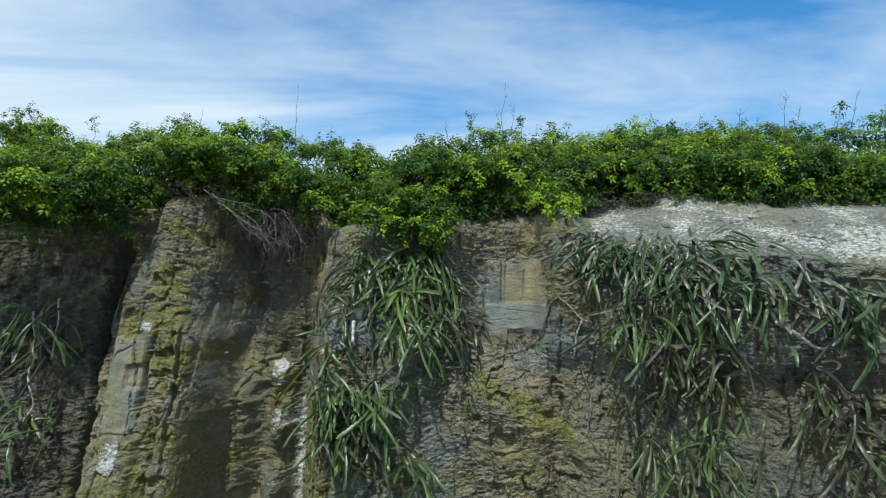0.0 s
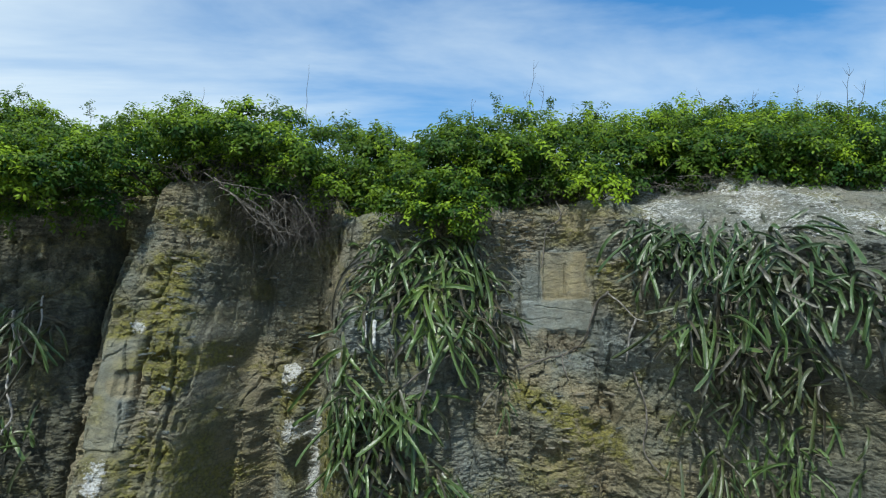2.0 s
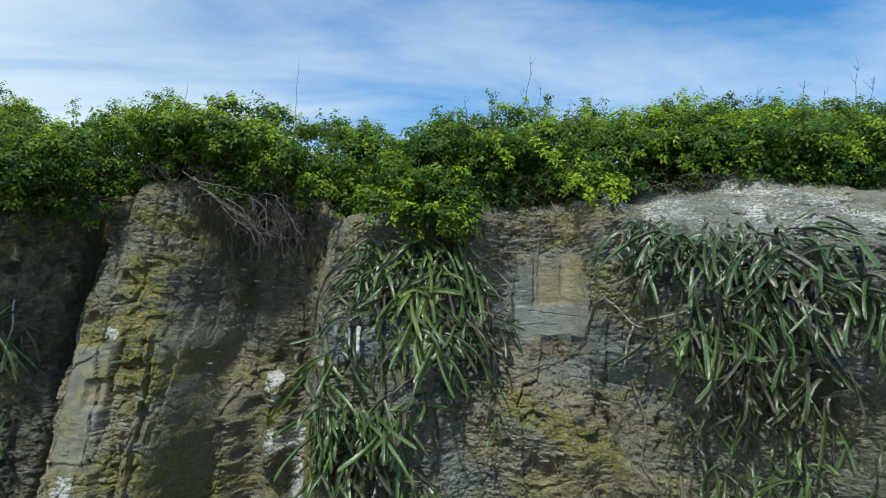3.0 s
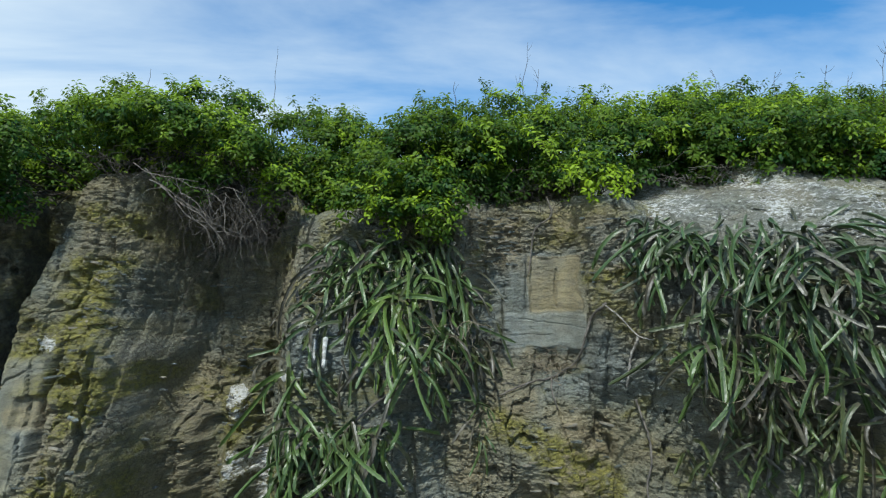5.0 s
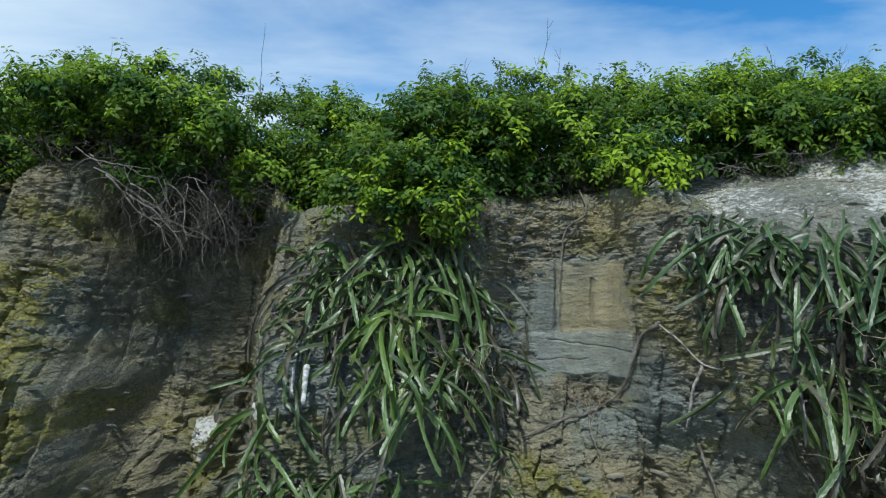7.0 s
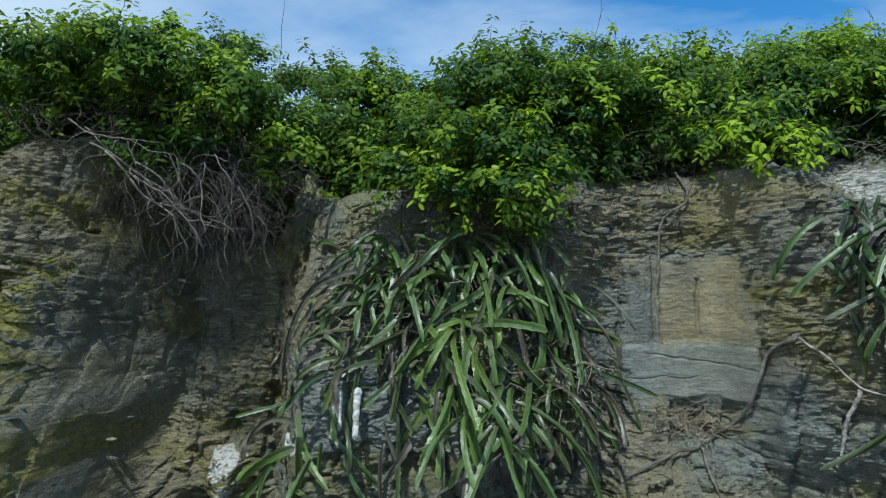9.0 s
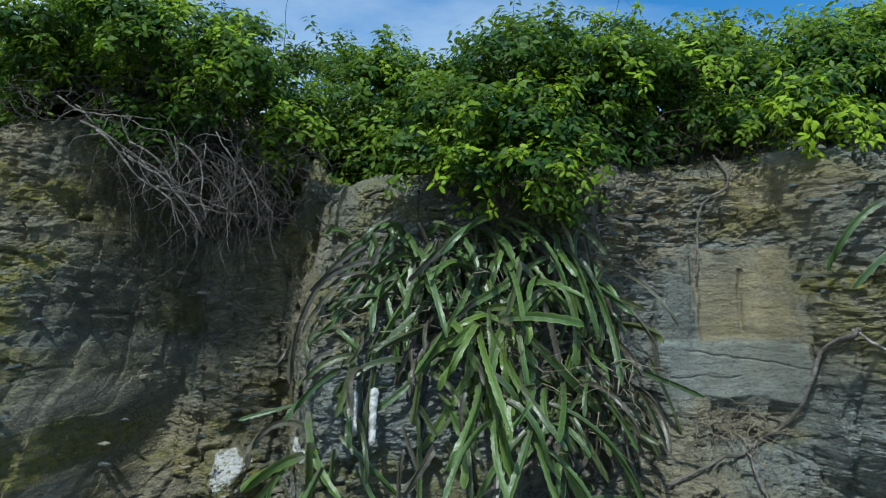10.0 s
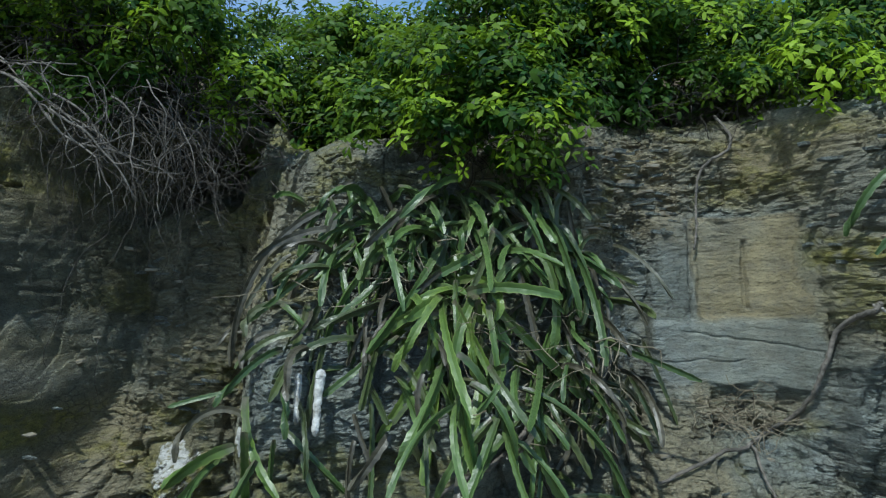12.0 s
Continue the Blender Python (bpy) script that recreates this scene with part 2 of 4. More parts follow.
ROCK = rock_material()
SOIL = earth_material("dry_soil", (0.09, 0.07, 0.045), (0.16, 0.125, 0.08))
SHORE = earth_material("shore_rock", (0.15, 0.145, 0.125), (0.22, 0.21, 0.18))
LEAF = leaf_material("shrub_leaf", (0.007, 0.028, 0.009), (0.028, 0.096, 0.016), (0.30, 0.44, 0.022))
CACTUS = cactus_material("cactus_stem", (0.042, 0.078, 0.024), (0.105, 0.170, 0.044), (0.19, 0.27, 0.075), (0.055, 0.050, 0.034), 0.12)
YOUNG_CACTUS = cactus_material("yellow_green_cactus_stem", (0.060, 0.112, 0.022), (0.145, 0.215, 0.040), (0.27, 0.35, 0.085), (0.075, 0.068, 0.045), 0.08)
BLUE_CACTUS = cactus_material("grey_green_cactus_stem", (0.022, 0.055, 0.016), (0.068, 0.122, 0.032), (0.22, 0.28, 0.12), (0.080, 0.078, 0.058), 0.14)
OLD_CACTUS = cactus_material("weathered_cactus_stem", (0.036, 0.056, 0.018), (0.090, 0.112, 0.036), (0.18, 0.20, 0.10), (0.050, 0.046, 0.032), 0.30)
TWIG = bark_material("dead_twig", (0.07, 0.062, 0.05), (0.24, 0.215, 0.18))
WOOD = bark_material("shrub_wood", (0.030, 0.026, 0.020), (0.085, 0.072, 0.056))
WHITE_STEM = bark_material("whitened_stem", (0.22, 0.21, 0.17), (0.80, 0.80, 0.76))
STRAW = bark_material("dry_straw", (0.16, 0.13, 0.085), (0.38, 0.33, 0.23))
PALE_STEM = bark_material("bleached_stem", (0.20, 0.18, 0.15), (0.50, 0.47, 0.42))


# ---- helpers for shapes ----
def mesh_object(name, verts, faces, mat, parent=None, label="", smooth=True, **layers):
    me = bpy.data.meshes.new(name)
    me.from_pydata(verts if isinstance(verts, list) else verts.tolist(), [], faces if isinstance(faces, list) else faces.tolist())
    me.materials.append(mat)
    me.polygons.foreach_set("use_smooth", np.full(len(me.polygons), smooth))
    for key, values in layers.items():
        me.attributes.new(key, "FLOAT", "POINT").data.foreach_set("value", np.asarray(values, dtype=np.float32))
    ob = new(name, me)
    ob.parent = parent
    if label:
        tagged(ob, label)
    return ob


def smoothstep(a, b, x):
    k = np.clip((x - a) / (b - a), 0, 1)
    return k * k * (3 - 2 * k)


def chance(i, j, seed):
    """A number from 0 to 1 for each whole-numbered cell."""
    v = np.sin(i * 127.1 + j * 311.7 + seed * 74.7) * 43758.5453
    return v - np.floor(v)


def soft_noise(x, z, seed):
    i, j = np.floor(x), np.floor(z)
    u, v = x - i, z - j
    u, v = u * u * (3 - 2 * u), v * v * (3 - 2 * v)
    a = chance(i, j, seed) * (1 - u) + chance(i + 1, j, seed) * u
    b = chance(i, j + 1, seed) * (1 - u) + chance(i + 1, j + 1, seed) * u
    return a * (1 - v) + b * v - 0.5


def many_noise(x, z, seed, octaves=5):
    return sum(soft_noise(x * 2 ** k + 17.3 * k, z * 2 ** k - 9.1 * k, seed + k) / 2 ** k for k in range(octaves))


def broken(x, z, seed):
    """Broken blocks: each cell's depth with a tilt of its own, and the distance to its edge."""
    i, j = np.floor(x), np.floor(z)
    near, second = np.full(x.shape, 9.0), np.full(x.shape, 9.0)
    depth = np.zeros(x.shape)
    for di in (-1, 0, 1):
        for dj in (-1, 0, 1):
            ci, cj = i + di, j + dj
            px, pz = ci + 0.15 + 0.7 * chance(ci, cj, seed), cj + 0.15 + 0.7 * chance(ci, cj, seed + 1)
            dist = np.maximum(np.abs(x - px), np.abs(z - pz)) * 0.6 + np.hypot(x - px, z - pz) * 0.4
            here = chance(ci, cj, seed + 2) - 0.5 + (x - px) * (chance(ci, cj, seed + 3) - 0.5) * 0.8 + (z - pz) * (chance(ci, cj, seed + 4) - 0.35) * 0.8
            closer = dist < near
            second = np.where(closer, near, np.minimum(second, dist))
            depth = np.where(closer, here, depth)
            near = np.where(closer, dist, near)
    return depth, second - near


# ---- the cliff ----
def cliff_top(x):
    """The height of the brink."""
    t = 10.25 + 0.2 * smoothstep(-7.6, -6.9, x) - 0.25 * smoothstep(-5.6, -4.8, x)
    t = t - 0.45 * smoothstep(-3.2, -2.7, x) + 0.15 * smoothstep(-1.9, -1.0, x)
    return t + 0.1 * smoothstep(3, 5, x) + 0.12 * many_noise(x * 1.4, x * 0, 12, 3)


def cliff_y(x, z):
    """The large form of the face: how far ahead it stands."""
    x = x + 0.12 * many_noise(z * 0.9 + 40, z * 0 + 3.3, 17, 4)
    bank = -2.98 + 0.12 * np.clip(z - 8.6, 0, 1.5)
    y = 15.4 + 1.15 * smoothstep(-5.5, -4.9, x) - 1.45 * smoothstep(bank - 0.48, bank + 0.48, x) + 0.17 * smoothstep(-0.6, 0.7, x)
    y = y + 0.45 * smoothstep(0.2, 0.9, x) * (1 - smoothstep(1.9, 2.7, x)) * smoothstep(6.3, 7.0, z)
    y = y - 0.45 * smoothstep(2.2, 2.9, x) * smoothstep(6.3, 7.0, z) - 0.85 * np.clip(x - 2.75, 0, 3.6) - 0.2 * np.clip(x - 6.5, 0, 6)
    lean = 0.2 + 0.22 * smoothstep(-8, -7, x) - 0.30 * smoothstep(-5.4, -4.9, x) + 0.28 * smoothstep(-3.4, -2.5, x) - 0.28 * smoothstep(-1.0, 0.5, x) + 0.06 * smoothstep(2.5, 3.5, x)
    # the middle buttress stands forward below and leans back above
    mid = smoothstep(-3.2, -2.3, x) * (1 - smoothstep(-0.7, 0.05, x))
    y = y + lean * np.clip(z - 7, -4.5, 4) * np.where(z < 7, 1 - 0.9 * mid, 1) - 0.58 * mid * (1 - smoothstep(7.0, 9.2, z))
    y = y - 0.30 * smoothstep(-0.2, 0.3, x) * (1 - smoothstep(1.9, 2.6, x)) * (1 - smoothstep(5.6, 6.6, z))
    # the buttress, whose west edge draws in towards the top, the low strip beside it and the deep joint
    low = 1 - smoothstep(6.6, 7.6, z)
    edge = -7.22 + 0.36 * smoothstep(7.0, 10.2, z)
    y = y - 1.02 * smoothstep(edge - 0.09, edge + 0.09, x) * (1 - smoothstep(-5.9 + 0.3 * low, -5.1 + 0.2 * low, x))
    y = y - 0.42 * smoothstep(-7.95, -7.8, x) * (1 - smoothstep(-7.3, -7.12, x)) * (1 - smoothstep(5.9, 6.9, z))
    y = y + 1.0 * np.exp(-((x + 8.0 + 0.05 * np.sin(z * 2)) / 0.13) ** 2) + 0.35 * smoothstep(7.0, 8.5, z) * (1 - smoothstep(edge - 0.5, edge - 0.1, x))
    # a rib in the hollow, and the small column with the whitened cap
    y = y - 0.85 * np.exp(-((x + 4.85) / 0.33) ** 2) * (1 - smoothstep(5.4, 6.5, z))
    y = y - (0.75 + 0.2 * np.sin(z * 4.1)) * np.exp(-((x + 3.9) / 0.30) ** 2) * (1 - smoothstep(6.0, 6.5, z))
    # the roofed hollow between the buttresses
    top = cliff_top(x)
    y = y + 1.7 * smoothstep(-5.25, -4.7, x) * (1 - smoothstep(bank - 0.95, bank - 0.4, x)) * smoothstep(8.7, 9.6, z) * (1 - smoothstep(top - 0.4, top - 0.15, z))
    y = y + 0.4 * np.exp(-((x + 4.75 + 0.08 * np.sin(z * 3)) / 0.18) ** 2) * smoothstep(6.2, 7.0, z)
    # the sloping whitened shelf
    bend = 9.1 - 0.12 * (x - 3)
    y = y + 1.7 * np.clip(z - bend, 0, 3) * smoothstep(2.9, 3.7, x)
    # rounding towards the brink
    return y + 0.35 * np.clip((z - cliff_top(x) + 0.45) / 0.45, 0, 1) ** 2


def inside(x, z, x0, x1, z0, z1, soft=0.08):
    return smoothstep(x0 - soft, x0 + soft, x) * (1 - smoothstep(x1 - soft, x1 + soft, x)) * smoothstep(z0 - soft, z0 + soft, z) * (1 - smoothstep(z1 - soft, z1 + soft, z))


def cliff_detail(x, z):
    """Relief of the beds, blocks and joints: metres towards the viewer."""
    along = x + 1.5 * smoothstep(-5.95, -4.95, x) + 1.3 * smoothstep(-3.45, -2.5, x) + 0.6 * np.clip(x - 2.75, 0, 4)
    wx, wz = x + 0.10 * many_noise(x * 1.1, z * 1.1, 3, 3), z + 0.05 * many_noise(x * 0.7, z * 0.7, 8, 3) + 0.02 * many_noise(x * 3.1, z * 2.3, 9, 3)
    shelf = smoothstep(3.0, 3.7, x) * smoothstep(-0.2, 0.3, z - (9.1 - 0.12 * (x - 3)))
    panel = inside(wx, wz, 1.05, 2.45, 7.12, 8.85, 0.08)
    west_panel = inside(wx, wz, -7.15, -6.40, 5.15, 7.1, 0.05)
    calm = inside(x, z, -5.6, -4.9, 7.4, 10.2, 0.15)
    rough = np.clip(0.82 + 1.2 * many_noise(x * 0.9, z * 0.8, 21, 4), 0.45, 1.1) * (1 - 0.80 * panel) * (1 - 0.75 * west_panel) * (1 - 0.6 * calm) * (1 - 0.15 * shelf)
    rough = rough * (1 - 0.65 * inside(x, z, -5.85, -5.0, 3.0, 10.2, 0.1) - 0.35 * inside(x, z, -3.4, -2.6, 3.0, 10.2, 0.1))
    d = 0.26 * many_noise(x * 0.7, z * 0.35, 31, 4) * (1 - panel)
    # upright columns between joints, and the slabs that have come off them
    column, edge = broken((wx + along - x + 0.05 * wz) / 0.52, wz / 2.1, 73)
    d = d + (0.14 * column - 0.05 * (1 - smoothstep(0, 0.05, edge))) * (1 - panel) * (1 - 0.7 * shelf)
    slab, edge = broken((wx + along - x + 0.06 * wz) / 0.34, (wz - 0.04 * wx) / 0.40, 41)
    d = d + (0.075 * slab - 0.02 * (1 - smoothstep(0, 0.06, edge))) * (1 - panel) * (1 - 0.6 * west_panel)
    mid, edge = broken((wx + along - x + 0.1 * wz) / 0.22, (wz - 0.03 * wx) / 0.10, 51)
    d = d + 0.052 * mid * rough
    # thin beds that break off in flakes
    lz = z + 0.03 * many_noise(x * 1.2, z * 1.5, 64, 2) - 0.02 * x
    thin, edge = broken((wx + along - x) / 0.15, lz / 0.050, 61)
    d = d + 0.038 * thin * rough
    fine, edge = broken((wx + along - x) / 0.075, lz / 0.034, 71)
    d = d + 0.026 * fine * rough
    d = d + 0.035 * (1 - 0.75 * panel) * (1 - 0.5 * west_panel) * many_noise(along * 6, z * 9, 81, 3)
    d = d + 0.30 * shelf * many_noise(x * 2.0, z * 3.2, 77, 5)
    # hollows where blocks have dropped out
    d = d - 0.14 * smoothstep(0.30, 0.42, many_noise(along * 1.7, z * 2.1, 83, 3)) * (1 - panel) * (1 - shelf) * (1 - west_panel)
    # the pitted mossy columns of the west buttress
    west = inside(x, z, -6.38, -5.5, 3.0, 9.4, 0.12)
    pit, edge = broken((x + 0.1 * many_noise(z, z * 0, 55, 3)) / 0.30, (z + 0.1 * x) / 0.20, 57)
    d = d + west * (0.12 * pit - 0.03 * (1 - smoothstep(0, 0.1, edge)) - 0.12 * smoothstep(0.25, 0.45, many_noise(x * 2.2, z * 1.3, 59, 3)))
    # the smooth grey panel beside them, the block it stands on and the scar in it
    d = d + 0.10 * west_panel + 0.24 * inside(wx, wz, -7.05, -6.2, 3.2, 5.1, 0.07) - 0.12 * inside(wx, wz, -6.72, -6.35, 6.0, 6.5, 0.05)
    # upright joints
    for at, deep, wide in ((-6.36, 0.26, 0.05), (-5.45, 0.16, 0.05), (-6.75, 0.05, 0.03), (-5.95, 0.12, 0.04), (0.35, 0.14, 0.05), (1.42, 0.09, 0.025), (2.50, 0.16, 0.05), (2.72, 0.14, 0.04), (3.55, 0.12, 0.05), (5.3, 0.12, 0.06), (-0.55, 0.10, 0.05)):
        line = at + 0.10 * many_noise(z * 0.8 + at, z * 0 + at, 91, 4)
        d = d - deep * np.exp(-((x - line) / wide) ** 2) * smoothstep(-0.25, 0.1, many_noise(z * 0.6 + at * 3, z * 0, 95, 2)) * np.where(np.abs(at - 1.42) < 0.01, inside(x, z, 1.2, 1.6, 7.8, 9.0, 0.1), 1)
    # the plain panels: an upper one set back, a lower one standing proud
    ragged = 0.04 * many_noise(x * 4, z * 4, 97, 3)
    d = d - 0.07 * inside(x + 2 * ragged, z + 2 * ragged, 1.48, 2.32, 7.82, 8.86, 0.05) * (1 - 0.8 * smoothstep(1.7, 2.3, x)) - 0.05 * inside(x + ragged, z, 1.95, 1.99, 7.9, 8.6, 0.02) + 0.03 * inside(x + 3 * ragged, z + 2 * ragged, 0.95, 2.40, 7.17, 7.78, 0.03)
    d = d - 0.02 * np.exp(-((z - 7.66 + 0.14 * (x - 1.5) + ragged) / 0.010) ** 2) * inside(x, z, 1.3, 2.42, 7.3, 7.8, 0.05) - 0.015 * np.exp(-((z - 7.42 + 2 * ragged) / 0.010) ** 2) * inside(x, z, 0.95, 1.9, 7.3, 7.8, 0.05)
    d = d - 0.07 * inside(wx, wz, 1.35, 2.3, 6.72, 7.12, 0.06)
    d = d + 0.22 * inside(x, z, -4.2, -3.5, 4.6, 6.4, 0.1) * broken(wx / 0.2, wz / 0.16, 99)[0]
    # the slanting break low on the face
    slant = z - (5.95 - 0.52 * (x - 0.95))
    d = d + 0.16 * (1 - smoothstep(-0.12, 0.06, slant + 0.15 * many_noise(x * 2, z * 2, 87, 3))) * smoothstep(-0.9, -0.3, slant) * inside(x, z, 1.0, 3.1, 4.3, 6.4, 0.2)
    return d


def build_cliff():
    xs = np.concatenate([np.linspace(-70, -12, 40)[:-1], np.arange(-12, -7.4, 0.035), np.arange(-7.4, 3.6, 0.020), np.arange(3.6, 10, 0.028), np.linspace(10, 70, 40)])
    up = np.concatenate([np.linspace(0, 0.34, 30)[:-1], np.linspace(0.34, 1, 540)])
    X = np.repeat(xs[:, None], len(up), 1)
    Z = up[None, :] * cliff_top(X)
    near = smoothstep(-13, -11.5, X) * (1 - smoothstep(9.5, 11, X))
    Y = cliff_y(X, Z) - cliff_detail(X, Z) * (0.4 + 0.6 * near)
    Z = Z + 0.03 * many_noise(X * 3, Z * 3, 5, 3) * (Z > 0.5)
    # the land behind the brink
    back = np.array([0.12, 0.3, 0.6, 1.0, 1.6, 2.4, 3.5, 5, 8, 14, 30, 60, 100, 112, 120])
    rise = np.interp(back, [0, 0.5, 1, 1.6, 2.4, 4, 14, 100, 112, 120], [0, 0.05, 0.3, 0.85, 1.3, 1.6, 1.8, 1.0, 0.2, -11])
    X2 = np.repeat(xs[:, None], len(back), 1)
    Y2 = Y[:, -1:] + back[None, :]
    Z2 = np.maximum(Z[:, -1:] + rise[None, :] + 0.1 * many_noise(X2, Y2, 15, 3) * np.minimum(1, back[None, :]), -0.5)
    Xa, Ya, Za = (np.concatenate(p, 1) for p in ((X, X2), (Y, Y2), (Z, Z2)))
    n, m = Xa.shape
    k = np.arange(n * m).reshape(n, m)
    faces = np.stack([k[:-1, :-1], k[1:, :-1], k[1:, 1:], k[:-1, 1:]], -1).reshape(-1, 4)
    x, z = Xa + 0.35 * many_noise(Xa * 1.6, Za * 1.6, 141, 4), Za + 0.25 * many_noise(Xa * 1.6, Za * 1.6, 151, 4)
    bx, bz = Xa + 0.09 * many_noise(Xa * 3, Za * 3, 161, 3), Za + 0.07 * many_noise(Xa * 3, Za * 3, 165, 3)
    mott = many_noise(x * 0.9, z * 0.9, 101, 4)
    mott2 = many_noise(x * 1.7, z * 2.4, 121, 4)
    shelf = smoothstep(3.1, 3.7, x) * smoothstep(-0.35, 0.25, z - (9.1 - 0.12 * (x - 3)))
    guano = shelf * np.clip(0.38 + 0.28 * mott2 + 0.18 * mott, 0.08, 0.52)
    guano += inside(bx, bz, -4.25, -3.65, 5.8, 6.4, 0.10) * np.clip(0.5 + 0.8 * mott2, 0, 0.62) + inside(bx, bz, -4.1, -3.55, 4.85, 5.35, 0.18) * 0.58
    guano += inside(bx, bz, -3.6, -3.3, 2.5, 5.3, 0.12) * 0.55 + inside(bx, bz, -6.78, -6.42, 7.18, 7.40, 0.08) * 0.58 + inside(bx, bz, -6.85, -6.4, 4.4, 5.05, 0.22) * 0.6
    guano += inside(bx, bz, -2.9, -2.68, 6.68, 6.8, 0.03) * 0.9
    ochre = 0.6 * smoothstep(0.08, 0.5, mott)
    ochre += inside(bx, bz, 1.48, 2.33, 7.82, 8.84, 0.02) * 0.8 + inside(x, z, 0.3, 1.4, 8.6, 9.5, 0.2) * 0.8 + inside(x, z, 1.2, 3.2, 8.95, 9.7, 0.2) * (0.5 + 0.8 * mott2) + inside(x, z, -6.5, -5.9, 8.7, 9.6, 0.15) * 0.7 + inside(x, z, -6.75, -6.35, 6.0, 6.45, 0.06) * 1.0 + 0.6 * inside(x, z, -6.4, -5.7, 5.2, 6.3, 0.2)
    ochre += inside(x, z, 0.2, 2.6, 3.5, 6.2, 0.4) * (0.4 + 0.9 * mott) + 0.7 * inside(x, z, 1.4, 2.3, 6.85, 7.12, 0.06) + inside(x, z, -7.95, -7.25, 3, 7, 0.1) * 0.9 + inside(x, z, -5.05, -4.4, 3, 6.8, 0.2) * 0.8 + inside(x, z, -5.9, -5.0, 4, 7.5, 0.4) * 0.3
    ochre += shelf * np.clip(0.2 - 0.8 * mott, 0, 0.6) + 0.45 * inside(x, z, -3.3, -1.8, 7.8, 9.6, 0.3) + 0.5 * inside(x, z, -4.5, -3.0, 6.4, 9.0, 0.3)
    ochre *= 0.85 - 0.7 * inside(x, z, 0.9, 2.42, 7.12, 7.8, 0.04)
    moss = inside(x, z, -6.4, -5.5, 3.5, 9.6, 0.15) * np.clip(0.30 + 2.2 * mott2, 0, 1) + inside(x, z, -6.5, -5.7, 7.5, 8.8, 0.15) + inside(x, z, -7.0, -6.3, 7.2, 7.75, 0.12) + inside(x, z, -5.6, -4.8, 3.5, 7.0, 0.3) * np.clip(0.35 + 2 * mott2, 0, 1) + inside(x, z, -6.3, -5.7, 6.6, 7.4, 0.15) + 0.75 * inside(x, z, 2.5, 3.3, 8.25, 8.6, 0.15) + 0.9 * inside(x, z, -4.3, -3.6, 5.4, 6.3, 0.2)
    slant = np.abs(bz - (5.95 - 0.52 * (bx - 0.95)))
    moss += 1.3 * inside(bx, bz, 0.8, 2.9, 4.2, 6.4, 0.15) * (1 - smoothstep(0.06, 0.42, slant)) + 0.9 * inside(x, z, -3.3, -2.6, 3.5, 5.5, 0.2) + 0.6 * smoothstep(0.05, 0.4, mott2) * (1 - inside(x, z, 0.8, 2.5, 7.1, 8.9, 0.1))
    # weathering on the shelf; painted shade in hollow, west recess and behind cactus
    weathering_and_shade = 0.2 * shelf + inside(x, z, -5.55, -3.6, 7.6, 10.5, 0.2) * 0.5 + inside(x, z, -5.5, -4.8, 3.5, 7.6, 0.2) * 0.25 + inside(x, z, 3.9, 9.5, 3.0, 8.4, 0.3) * 0.35 + inside(x, z, 3.3, 6.6, 7.6, 8.9, 0.2) * 0.3 + inside(x, z, -12.5, -7.9, 3, 10.5, 0.2) * 0.95
    olive = (1 - smoothstep(-3.4, -2.2, x)) * np.clip(0.8 + 0.8 * mott2, 0.35, 1) + 0.4 * smoothstep(-2.6, -1.6, x) * np.clip(0.4 + 1.6 * mott, 0, 1) + 0.3 * inside(x, z, -3, -0.5, 3, 6.8, 0.4) + 0.45 * smoothstep(-1, 0.5, x) * (1 - smoothstep(5.8, 7.0, z))
    plain = inside(bx, bz, 1.45, 2.32, 7.82, 8.80, 0.02) * 0.75 + inside(bx, bz, 1.0, 2.42, 7.17, 7.79, 0.02) * 0.75 + 0.6 * inside(bx, bz, -7.2, -6.40, 5.15, 7.1, 0.05)
    earth = np.arange(m)[None, :] >= len(up) + 2
    guano = np.where(earth & (x < 3), 0, guano)
    layer = {key: np.clip(v, 0, 1).ravel() for key, v in (("guano", guano), ("ochre", ochre), ("moss", moss), ("weathering_and_shade", weathering_and_shade), ("olive", olive), ("plain", plain))}
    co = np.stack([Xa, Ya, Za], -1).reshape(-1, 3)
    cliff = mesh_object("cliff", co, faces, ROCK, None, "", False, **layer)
    cliff.data.materials.append(SOIL)
    which = np.zeros((n - 1, m - 1), dtype=np.int32)
    which[:, len(up) + 4:] = 1
    cliff.data.polygons.foreach_set("material_index", which.ravel())
    tagged(cliff, "grey and ochre bedded rock cliff streaked with white droppings", "cliff", kind="structure")
    return cliff


cliff = build_cliff()

ground = mesh_object("ground", [(-2500, -2500, 0), (2500, -2500, 0), (2500, 2500, 0), (-2500, 2500, 0)], [(0, 1, 2, 3)], SHORE, smooth=False)
tagged(ground, "level dark grey shore rock below the cliff", "ground", kind="structure")


# ---- shrubs ----
def leaf_shape(length, width, droop):
    """A broad blunt leaf along +x, twisted a little, with a bent tip."""
    w, l = width / 2, length
    v = [(0, 0, 0), (0.32 * l, w * 0.85, 0.008), (0.32 * l, -w * 0.85, -0.004), (0.70 * l, w * 0.9, 0.004 - droop * 0.4), (0.70 * l, -w * 0.9, -0.006 - droop * 0.4), (l, 0, -droop)]
    f = [(0, 2, 1), (1, 2, 4, 3), (3, 4, 5)]
    return np.array(v), f


